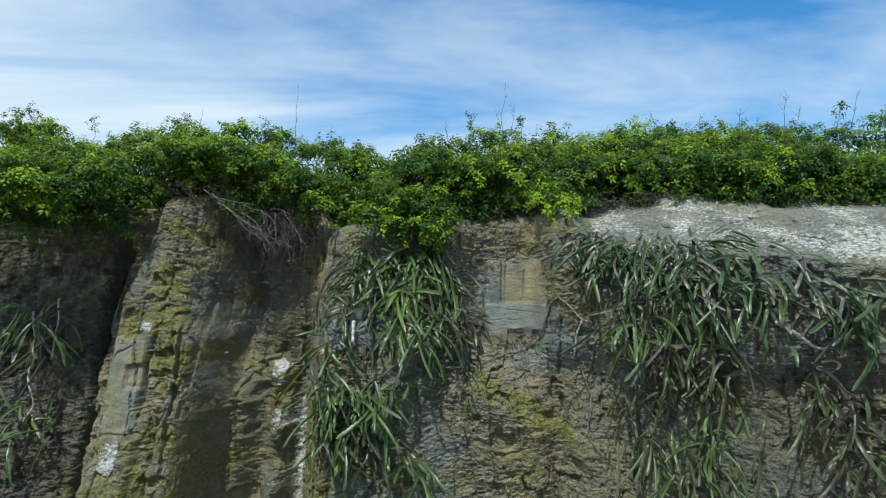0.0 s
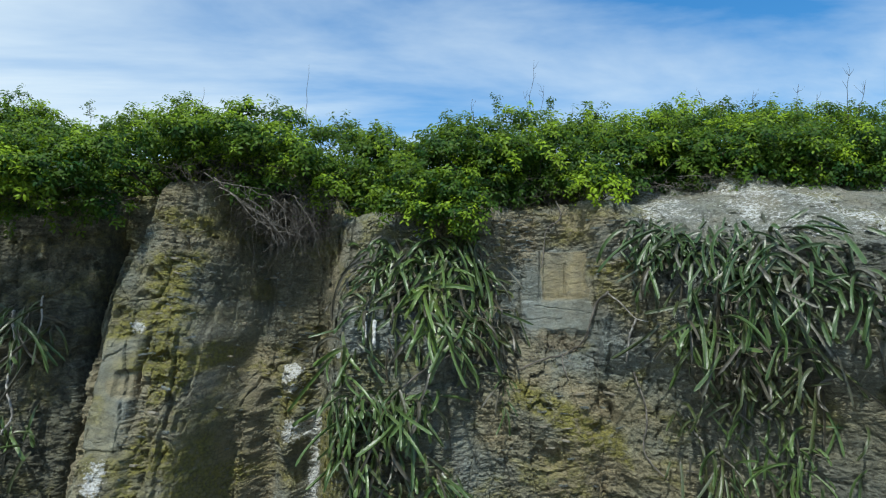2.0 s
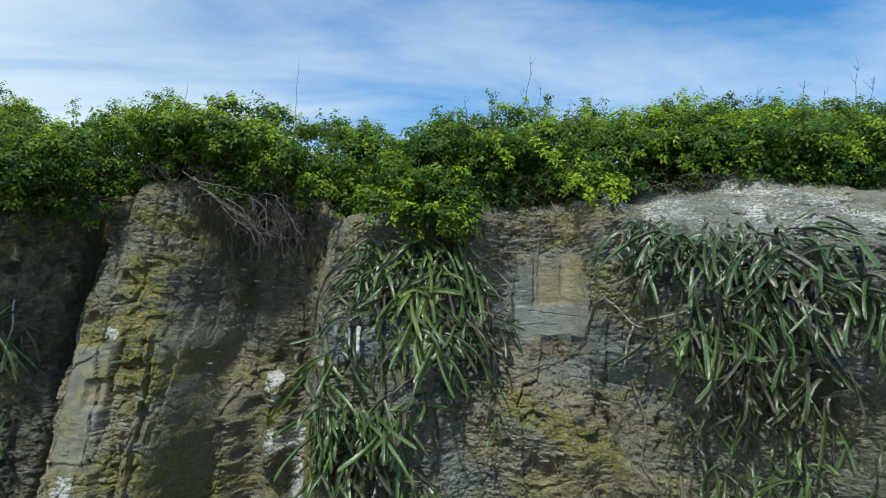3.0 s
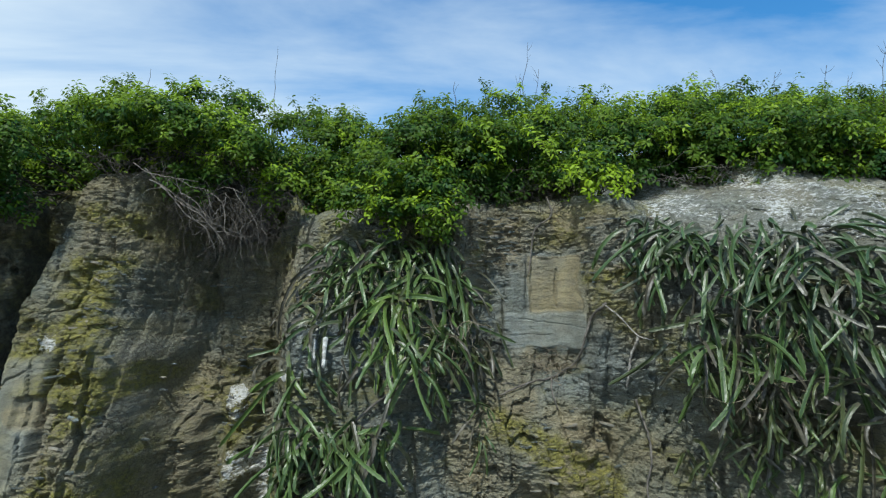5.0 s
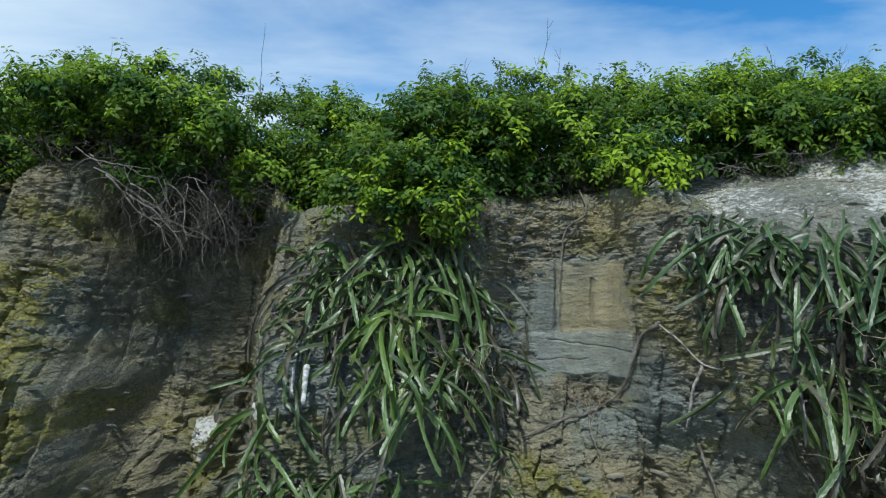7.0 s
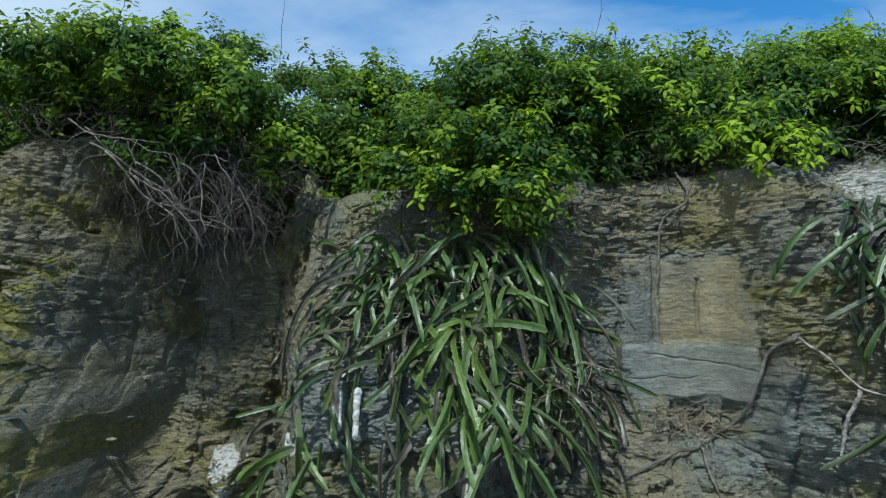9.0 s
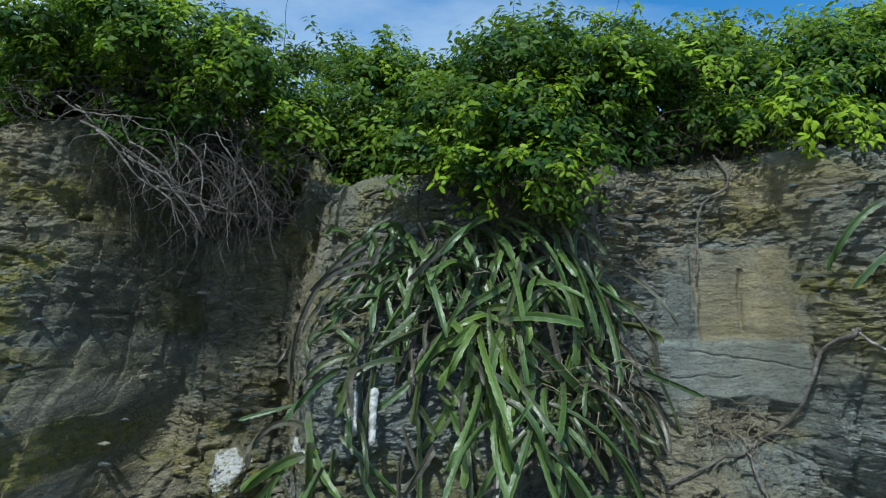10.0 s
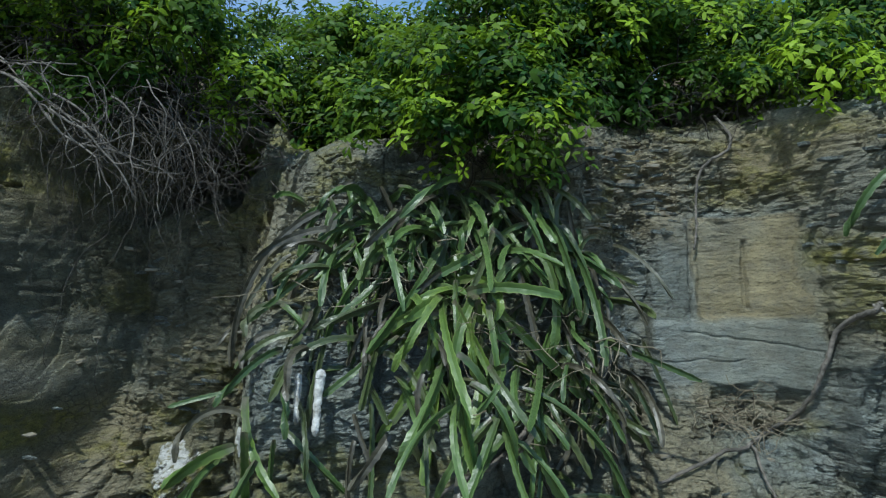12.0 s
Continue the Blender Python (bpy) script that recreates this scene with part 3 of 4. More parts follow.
def sprig_shape(rng, leaves):
    """A leafy shoot along +z: leaves spread flat in turns round its tip."""
    verts, faces = [], []
    for i in range(leaves):
        v, f = leaf_shape(rng.uniform(0.078, 0.125), rng.uniform(0.036, 0.054), rng.uniform(0.015, 0.06))
        tip = rng.uniform(-0.30, 0.25) + 0.25 * i / leaves
        turn = Euler((rng.uniform(-0.35, 0.35), -tip, i * 2.4 + rng.uniform(-0.3, 0.3))).to_matrix()
        base = np.array((0, 0, 0.10 * i / leaves))
        v = v @ np.array(turn).T + base + np.array(turn)[:, 0] * 0.02
        faces += [tuple(k + len(verts) for k in q) for q in f]
        verts += v.tolist()
    return np.array(verts), faces


SPRIGS = [sprig_shape(random.Random(40 + k), 5 + k % 3) for k in range(6)]


def scatter_sprigs(places, ways, sizes, tones, rng):
    """One leaf mesh from many shoots."""
    verts, faces, tone, start = [], [], [], 0
    kind = rng.integers(0, len(SPRIGS), len(places))
    for k, (v, f) in enumerate(SPRIGS):
        pick = np.nonzero(kind == k)[0]
        if not len(pick):
            continue
        w = ways[pick]
        side = rng.normal(size=w.shape)
        side -= w * (side * w).sum(1, keepdims=True)
        side /= np.linalg.norm(side, axis=1, keepdims=True)
        third = np.cross(w, side)
        turn = np.stack([side, third, w], -1) * sizes[pick][:, None, None]
        co = np.einsum("nij,vj->nvi", turn, v) + places[pick][:, None, :]
        verts.append(co.reshape(-1, 3))
        tone.append(np.repeat(tones[pick], len(v)))
        offset = start + np.arange(len(pick)) * len(v)
        for q in f:
            faces += (np.array(q)[None, :] + offset[:, None]).tolist()
        start += len(pick) * len(v)
    return np.concatenate(verts), faces, np.concatenate(tone)


def tube(points, radius, sides=5, taper=0.35):
    """A tapering tube along points."""
    p = np.asarray(points, dtype=float)
    way = np.gradient(p, axis=0)
    way /= np.linalg.norm(way, axis=1, keepdims=True) + 1e-9
    a = np.cross(way, (0.31, 0.95, 0.11))
    a /= np.linalg.norm(a, axis=1, keepdims=True) + 1e-9
    b = np.cross(way, a)
    r = radius * np.linspace(1, taper, len(p))[:, None]
    rings = [p + r * (a * math.cos(q) + b * math.sin(q)) for q in np.arange(sides) * 2 * math.pi / sides]
    co = np.stack(rings, 1).reshape(-1, 3)
    faces = []
    for i in range(len(p) - 1):
        for j in range(sides):
            faces.append((i * sides + j, i * sides + (j + 1) % sides, (i + 1) * sides + (j + 1) % sides, (i + 1) * sides + j))
    faces.append(tuple(range(sides))[::-1])
    faces.append(tuple((len(p) - 1) * sides + j for j in range(sides)))
    return co, faces


def join(pieces):
    verts, faces = [], []
    for v, f in pieces:
        faces += [tuple(k + len(verts) for k in q) for q in f]
        verts += np.asarray(v).tolist()
    return verts, faces


def bent(a, b, rng, sway, steps=7):
    """Points from a to b along an irregular line."""
    a, b = np.asarray(a, float), np.asarray(b, float)
    k = np.linspace(0, 1, steps)[:, None]
    p = a + (b - a) * k
    wob = np.cumsum(rng.normal(size=(steps, 3)), 0)
    wob -= wob[0] + (wob[-1] - wob[0]) * k
    return p + wob * sway


def land_z(x, y):
    """The height of the land behind the brink."""
    top = float(cliff_top(np.float64(x)))
    return top + float(np.interp(y - brink_y(x), [0, 0.5, 1, 1.6, 2.4, 4, 14], [0, 0.05, 0.3, 0.85, 1.3, 1.6, 1.8]))


def brink_y(x):
    return float(cliff_y(np.float64(x), cliff_top(np.float64(x))))


def shrub(x, y, z, w, d, h, seed, label, young_and_lit=0.25, density=44):
    """A spreading shrub: leafy mounds over bent limbs. x, y, z: the middle of its crown; w, d, h: half its sizes."""
    rng = np.random.default_rng(seed)
    fy = max(y + 0.3, brink_y(x) + 0.35)
    root = (x, fy, land_z(x, fy) - 0.03)
    thing = new("shrub")
    thing.location = root
    places, ways, tones, limbs = [], [], [], []
    mounds = 1 + max(5, int(4.0 * (w * d + w * h + d * h)))
    for _ in range(mounds):
        v = rng.normal(size=3)
        v[2] = abs(v[2]) * 1.1 - 0.6
        v[1] -= 0.5
        v /= np.linalg.norm(v)
        r = rng.uniform(0.3, 0.52) * min(1.15, (w + d + h) / 2.2)
        c = np.array((x, y, z)) + v * (np.array((w, d, h)) - r * np.array((0.75, 0.7, 0.4)))
        bright = young_and_lit * rng.choice((0.05, 0.3, 0.9, 2.4))
        count = int(density * 4 * math.pi * r * r)
        n = rng.normal(size=(count, 3))
        n /= np.linalg.norm(n, axis=1, keepdims=True)
        n = n[(n[:, 1] < 0.45) & (n[:, 2] > -0.22)]
        shell = rng.uniform(0.35, 1.1, len(n)) ** 0.55
        wave = 1 + 0.30 * np.sin(n[:, 0] * 6 + rng.uniform(0, 6)) * np.sin(n[:, 2] * 6 + rng.uniform(0, 6))
        q = c + n * (r * shell * wave)[:, None] * (1.25, 1.0, 0.55) - np.array((0, 0, 0.25)) * (r * np.hypot(n[:, 0], n[:, 1]) ** 2)[:, None]
        aim = n * 0.8 + np.array((0, -0.12, 0.6)) + rng.normal(size=n.shape) * 0.22
        # sunlight painted into tone: upward mound faces turn yellow, inner leaves stay dark
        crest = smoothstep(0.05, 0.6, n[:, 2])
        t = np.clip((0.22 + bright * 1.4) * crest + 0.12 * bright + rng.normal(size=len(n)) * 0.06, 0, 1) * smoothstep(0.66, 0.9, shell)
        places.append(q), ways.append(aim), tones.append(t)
        limbs.append(tube(bent(root, c, rng, 0.06), rng.uniform(0.012, 0.022), 4, 0.3))
        # sprays that reach out of the mound
        for _ in range(4):
            way = v * 0.6 + rng.normal(size=3) * 0.5 + (0, -0.35, -0.35)
            way /= np.linalg.norm(way)
            p = bent(c, c + way * (r + rng.uniform(0.05, 0.3)), rng, 0.03, 6)
            p[:, 2] -= 0.12 * np.linspace(0, 1, 6) ** 2
            limbs.append(tube(p, 0.006, 3, 0.4))
            on = p[3:] + rng.normal(size=(3, 3)) * 0.03
            places.append(on), ways.append(np.tile(way * 0.5 + (0, -0.2, 0.8), (3, 1)) + rng.normal(size=(3, 3)) * 0.25)
            tones.append(np.clip(bright * rng.uniform(0.5, 1.3, 3) + 0.1, 0, 1))
    places, ways, tones = (np.concatenate(a) for a in (places, ways, tones))
    sizes = rng.uniform(0.75, 1.25, len(places))
    ways /= np.linalg.norm(ways, axis=1, keepdims=True)
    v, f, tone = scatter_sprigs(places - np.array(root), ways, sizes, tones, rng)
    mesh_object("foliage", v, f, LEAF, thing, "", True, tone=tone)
    lv, lf = join(limbs)
    mesh_object("branchwork", np.array(lv) - np.array(root), lf, WOOD, thing)
    tagged(thing, label, "shrub", group="shrubs along the cliff top")
    return thing


BANK = "dense green leafy shrub growing on the cliff top"
OVER = "green leafy shrub hanging over the cliff's brink"
# the row along the skyline
SKY_X = [-14.6, -13.1, -11.4, -9.8, -8.5, -6.05, -4.8, -3.94, -2.8, -1.3, 0.24, 2.07, 3.66, 5.16, 7.5, 9.75, 11.6, 12.6, 14]
SKY_Y = [22.0, 21.5, 20.5, 19.5, 18.8, 17.9, 18.0, 20.0, 19.5, 17.5, 17.5, 20.3, 19.3, 18.6, 20.5, 21.5, 21.0, 19.0, 19.0]
SKY_Z = [14.4, 13.8, 12.8, 12.7, 12.7, 12.9, 12.7, 12.9, 12.5, 12.2, 12.4, 13.3, 12.85, 13.0, 13.35, 13.7, 13.5, 13.45, 13.5]
spread = random.Random(9)
for i, sx in enumerate(np.arange(-14.0, 13.6, 0.95)):
    sx += spread.uniform(-0.2, 0.2)
    top, far = float(np.interp(sx, SKY_X, SKY_Z)), float(np.interp(sx, SKY_X, SKY_Y))
    tall = spread.uniform(0.65, 0.85)
    shrub(sx, far + spread.uniform(-0.15, 0.2), top - tall, spread.uniform(0.75, 1.0), 0.6, tall, 200 + i, BANK, 0.35, 36)
    if far > 19.2:
        shrub(sx + 0.4, far - 1.4, top - 1.25, 0.9, 0.6, 0.75, 240 + i, BANK, 0.3, 30)
# the bank between the brink and the skyline
for i, sx in enumerate(np.arange(-11.8, 11.5, 1.0)):
    low, ahead = float(cliff_top(np.float64(sx))), brink_y(sx)
    high = min(float(np.interp(sx, SKY_X, SKY_Z)) - 0.15, 11.0 if -4.2 < sx < -1.4 else 12.6)
    middle = (ahead + 17.8) / 2
    shrub(sx + spread.uniform(-0.2, 0.2), middle + 0.35, (low + high) / 2 - 0.15, 0.8, 0.6, 0.75, 300 + i, BANK, 0.25)
    if not -5.2 < sx < -1.6 and not 0.1 < sx < 2.4:
        shrub(sx + 0.4, ahead + (1.15 if sx > 2.5 else 0.8), low + 0.55, 0.75, 0.5, 0.5, 330 + i, BANK, 0.15)
        if sx < 2.5:
            shrub(sx - 0.1, ahead + 0.75, low + 0.28, 0.6, 0.3, 0.32, 360 + i, BANK, 0.15)
    if sx > 2.5:
        shrub(sx + 0.3, ahead + 1.1, low + 1.15, 0.75, 0.5, 0.42, 390 + i, BANK, 0.35)


# ---- cactus ----
def cactus_stem(rng, length, girth, start, end):
    """A three-winged scalloped stem: leaves the rock along -y and hangs over."""
    steps = max(9, int(length / 0.033))
    s = np.linspace(0, 1, steps)
    angle = np.radians(start + (end - start) * s ** 0.8)
    bow = rng.uniform(-0.32, 0.32)
    ds = length / (steps - 1)
    oy = np.concatenate([[0], np.cumsum(-np.cos(angle[:-1]) * ds)])
    oz = np.concatenate([[0], np.cumsum(np.sin(angle[:-1]) * ds)])
    ox = bow * length * 0.35 * s ** 2
    way = np.stack([np.gradient(ox), np.gradient(oy), np.gradient(oz)], -1)
    way /= np.linalg.norm(way, axis=1, keepdims=True)
    side = np.cross(way, (0.25, 0.3, 1.0))
    side /= np.linalg.norm(side, axis=1, keepdims=True)
    third = np.cross(way, side)
    twist = rng.uniform(0, 6.28) + rng.uniform(-0.8, 0.8) * s
    full = np.clip(np.minimum(s * 9 + 0.5, (1 - s) * 12 + 0.2), 0, 1) ** 0.6
    scallop = 1 + 0.12 * np.where(np.arange(steps) % 3 == 0, 1, -0.6)
    verts, rim, foot = [], [], []
    for k in range(6):
        q = twist + k * math.pi / 3
        r = girth * full * (scallop if k % 2 == 0 else 0.26)
        verts.append(np.stack([ox, oy, oz], -1) + r[:, None] * (side * np.cos(q)[:, None] + third * np.sin(q)[:, None]))
        rim.append(np.full(steps, 1.0 if k % 2 == 0 else 0.0))
        foot.append(np.clip(1 - s * 2.4, 0, 1))
    co = np.stack(verts, 1).reshape(-1, 3)
    faces = [(i * 6 + j, i * 6 + (j + 1) % 6, (i + 1) * 6 + (j + 1) % 6, (i + 1) * 6 + j) for i in range(steps - 1) for j in range(6)]
    faces += [tuple(range(6))[::-1], tuple((steps - 1) * 6 + j for j in range(6))]
    return co, faces, np.stack(rim, 1).ravel(), np.stack(foot, 1).ravel()


def stem_meshes(mat, name):
    made = []
    rng = random.Random(77)
    for k in range(16):
        v, f, rim, foot = cactus_stem(rng, rng.uniform(0.45, 0.95) if k % 3 else rng.uniform(0.95, 1.45), rng.uniform(0.029, 0.044), rng.uniform(-85, 0) if k % 4 or k % 3 == 0 else rng.uniform(0, 40), rng.uniform(-100, -66))
        me = bpy.data.meshes.new(name)
        me.from_pydata(v.tolist(), [], f)
        me.materials.append(mat)
        for key, values in (("edge_of_rib", rim), ("foot", foot)):
            me.attributes.new(key, "FLOAT", "POINT").data.foreach_set("value", np.asarray(values, dtype=np.float32))
        made.append(me)
    return made


STEMS = {"green": stem_meshes(CACTUS, "stem"), "bright": stem_meshes(YOUNG_CACTUS, "stem"), "blue": stem_meshes(BLUE_CACTUS, "stem"), "old": stem_meshes(OLD_CACTUS, "stem")}


def cactus(x, z, bundles, label, seed):
    """A climbing cactus on the face. bundles: (x, z, spread of x, spread of z, stems, how far out, size, sort, and the way they reach where they lean to one side)."""
    rng = random.Random(seed)
    thing = new("climbing_cactus")
    thing.location = (x, float(cliff_y(np.float64(x), np.float64(z))), z)
    for bx, bz, sx, sz, count, out, size, sort, *turn in bundles:
        for _ in range(count):
            px, pz = bx + rng.gauss(0, sx), bz + rng.gauss(0, sz)
            py = float(cliff_y(np.float64(px), np.float64(pz))) - rng.uniform(0.0, out) - 0.02
            ob = new("stem", rng.choice(STEMS[sort]))
            ob.parent = thing
            k = size * rng.uniform(0.75, 1.2)
            ob.matrix_local = Matrix.Translation(Vector((px, py, pz)) - thing.location) @ pose(0, 0, 0, rng.gauss(0, 20), rng.gauss(0, 27), rng.gauss(turn[0] if turn else 0, 20 if turn else 50)) @ Matrix.Scale(k, 4)
    tagged(thing, label, "cactus", group="cacti on the cliff face")
    return thing


cactus(-1.0, 9.0, [(-1.95, 8.95, 0.2, 0.12, 22, 0.2, 0.9, "green"), (-0.3, 9.0, 0.35, 0.15, 24, 0.25, 0.85, "old"), (-1.45, 8.65, 0.36, 0.2, 65, 0.45, 1.0, "green"), (-0.7, 8.6, 0.5, 0.25, 65, 0.5, 1.0, "green"), (-0.9, 7.95, 0.24, 0.12, 45, 0.5, 1.15, "bright"), (-2.65, 7.05, 0.12, 0.15, 6, 0.5, 1.0, "bright", -75), (-1.2, 9.0, 0.4, 0.08, 16, 0.4, 0.9, "old", 70), (-2.2, 8.5, 0.2, 0.2, 10, 0.4, 1.0, "green", -70),
                  (0.2, 7.9, 0.25, 0.3, 30, 0.3, 0.75, "old"), (0.2, 8.0, 0.2, 0.3, 22, 0.35, 0.75, "green"), (-2.35, 7.6, 0.22, 0.22, 10, 0.4, 0.9, "green"), (-1.6, 7.9, 0.5, 0.2, 35, 0.3, 0.8, "old")],
       "tangled green climbing cactus hanging on the rock face", 11)
cactus(-1.2, 7.4, [(-2.4, 6.8, 0.15, 0.2, 8, 0.4, 0.8, "green"), (-0.6, 7.3, 0.4, 0.15, 40, 0.6, 0.9, "green"), (0.3, 7.3, 0.3, 0.2, 30, 0.35, 0.8, "old"), (-1.6, 7.1, 0.3, 0.15, 10, 0.3, 0.8, "old")],
       "lower stems of climbing cactus hanging on the rock face", 17)
cactus(-1.8, 5.9, [(-2.1, 5.85, 0.4, 0.15, 60, 0.4, 0.9, "green"), (-1.3, 5.95, 0.3, 0.12, 40, 0.5, 1.0, "green"), (-1.9, 5.2, 0.5, 0.3, 50, 0.3, 0.9, "old"), (-0.75, 4.5, 0.2, 0.1, 22, 0.4, 0.9, "green"), (-2.4, 4.9, 0.3, 0.3, 25, 0.3, 0.9, "green")],
       "smaller green climbing cactus low on the rock face", 12)
cactus(4.6, 8.9, [(3.5, 8.9, 0.33, 0.30, 60, 0.4, 0.85, "blue"), (4.6, 8.7, 0.55, 0.32, 90, 0.4, 0.9, "blue"), (5.7, 8.3, 0.45, 0.3, 65, 0.4, 0.9, "blue"), (4.2, 8.4, 0.6, 0.3, 25, 0.2, 0.9, "old"), (3.95, 7.35, 0.2, 0.15, 30, 0.5, 0.85, "green"), (3.6, 9.2, 0.4, 0.15, 22, 0.4, 0.9, "blue", -70), (4.9, 9.0, 0.7, 0.18, 30, 0.45, 0.95, "blue", 70), (4.6, 8.3, 0.6, 0.3, 22, 0.5, 1.0, "blue", 65)],
       "broad grey-green climbing cactus spilling below the whitened shelf", 13)
cactus(5.0, 7.8, [(4.8, 7.8, 0.5, 0.35, 60, 0.4, 0.85, "blue"), (4.4, 7.5, 0.5, 0.3, 40, 0.4, 0.8, "old"), (4.8, 6.8, 0.4, 0.3, 40, 0.4, 0.8, "old")],
       "dense hanging mass of grey-green climbing cactus", 18)
cactus(4.7, 6.3, [(4.5, 6.3, 0.55, 0.4, 70, 0.3, 0.68, "old"), (4.9, 5.4, 0.38, 0.5, 60, 0.3, 0.68, "green"), (4.0, 5.3, 0.3, 0.3, 20, 0.3, 0.7, "old"), (4.9, 4.8, 0.5, 0.3, 45, 0.3, 0.7, "green")],
       "sparse weathered climbing cactus on the lower rock face", 14)
cactus(7.1, 7.8, [(7.2, 7.9, 0.3, 0.25, 50, 0.4, 0.9, "blue"), (6.9, 6.3, 0.3, 0.3, 40, 0.4, 0.8, "old"), (7.1, 5.3, 0.4, 0.4, 40, 0.4, 0.8, "old")],
       "grey-green climbing cactus with bleached stems on the rock", 15)
cactus(-9.2, 7.3, [(-9.6, 7.4, 0.4, 0.2, 26, 0.8, 1.0, "green"), (-8.8, 7.2, 0.2, 0.3, 14, 0.7, 0.9, "old"), (-9.4, 5.2, 0.4, 0.3, 22, 0.7, 1.0, "green")],
       "scattered climbing cactus in the shaded recess", 16)

cactus(0.62, 6.1, [(0.62, 6.05, 0.05, 0.22, 12, 0.12, 0.5, "green"), (-0.1, 6.6, 0.12, 0.2, 10, 0.15, 0.6, "old")],
       "small green climbing cactus hanging in a crack of the rock", 19)

# ---- shrubs at the brink ----
shrub(-10.8, 14.3, 10.55, 1.0, 0.8, 0.95, 401, OVER, 0.25)
shrub(-9.5, 14.0, 10.35, 1.0, 0.8, 0.8, 402, OVER, 0.28)
shrub(-8.3, 14.3, 10.3, 0.9, 0.7, 0.7, 403, OVER, 0.3)
shrub(-7.5, 14.9, 10.6, 0.7, 0.6, 0.6, 419, OVER, 0.3)
shrub(-9.4, 15.7, 11.1, 1.4, 0.9, 0.7, 404, BANK, 0.3)
shrub(-6.8, 15.9, 11.25, 1.1, 0.8, 0.45, 405, OVER, 0.4)
shrub(-5.5, 15.6, 11.4, 1.0, 0.6, 0.33, 406, OVER, 0.4)
shrub(-6.2, 16.8, 11.3, 1.1, 0.8, 0.7, 407, BANK, 0.25)
shrub(-4.5, 15.8, 11.15, 0.95, 0.75, 0.35, 408, OVER, 0.45)
shrub(-3.8, 16.0, 10.95, 0.6, 0.7, 0.33, 409, OVER, 0.5)
shrub(-4.6, 16.6, 11.15, 1.0, 0.7, 0.5, 418, BANK, 0.3)
shrub(-3.3, 17.3, 10.85, 0.9, 0.6, 0.45, 410, BANK, 0.35)
shrub(-2.5, 17.3, 10.25, 0.9, 0.5, 0.55, 425, BANK, 0.15)
shrub(-2.4, 17.6, 10.5, 0.8, 0.5, 0.7, 427, BANK, 0.3)
shrub(-1.3, 16.3, 10.25, 0.42, 0.5, 0.6, 411, OVER, 0.28)
shrub(-0.55, 15.35, 9.8, 0.8, 0.5, 0.55, 412, OVER, 0.28)
shrub(-0.6, 15.5, 10.15, 0.7, 0.5, 0.5, 429, OVER, 0.3)
shrub(-0.65, 15.3, 9.45, 0.55, 0.4, 0.36, 426, OVER, 0.22)
shrub(-1.4, 15.75, 9.95, 0.5, 0.4, 0.36, 430, OVER, 0.35)
shrub(-1.6, 17.0, 10.6, 0.7, 0.6, 0.7, 413, BANK, 0.3)
shrub(-0.2, 16.55, 10.95, 1.15, 0.8, 0.75, 414, BANK, 0.15)
shrub(0.6, 16.6, 11.15, 0.8, 0.5, 0.32, 417, BANK, 0.35)
shrub(1.4, 16.65, 11.15, 0.95, 0.5, 0.36, 415, BANK, 0.4)
shrub(0.75, 16.85, 10.4, 0.7, 0.4, 0.42, 431, OVER, 0.12)
shrub(1.6, 16.8, 10.45, 0.7, 0.4, 0.40, 432, OVER, 0.12)
shrub(2.2, 16.6, 10.5, 0.6, 0.4, 0.40, 433, OVER, 0.15)
shrub(-7.8, 15.0, 9.75, 0.65, 0.4, 0.6, 434, OVER, 0.08)
shrub(-8.8, 14.9, 9.8, 0.8, 0.4, 0.5, 435, OVER, 0.08)
shrub(-9.9, 14.8, 9.8, 0.8, 0.4, 0.5, 436, OVER, 0.08)
shrub(-4.6, 15.9, 10.3, 0.6, 0.4, 0.35, 437, OVER, 0.03)
shrub(-1.0, 17.6, 11.0, 0.9, 0.5, 0.6, 440, BANK, 0.1)
shrub(0.2, 17.5, 11.2, 0.9, 0.5, 0.6, 441, BANK, 0.1)
shrub(1.3, 17.4, 11.1, 0.9, 0.5, 0.6, 442, BANK, 0.1)
shrub(2.4, 17.3, 11.1, 0.9, 0.5, 0.6, 443, BANK, 0.1)
shrub(-5.2, 17.5, 11.3, 0.9, 0.5, 0.6, 444, BANK, 0.1)
shrub(-6.6, 17.5, 11.4, 0.9, 0.5, 0.6, 445, BANK, 0.1)
shrub(-3.3, 16.3, 10.35, 0.3, 0.25, 0.35, 446, OVER, 0.5)
shrub(2.75, 15.7, 10.35, 0.5, 0.4, 0.42, 416, OVER, 1.8)


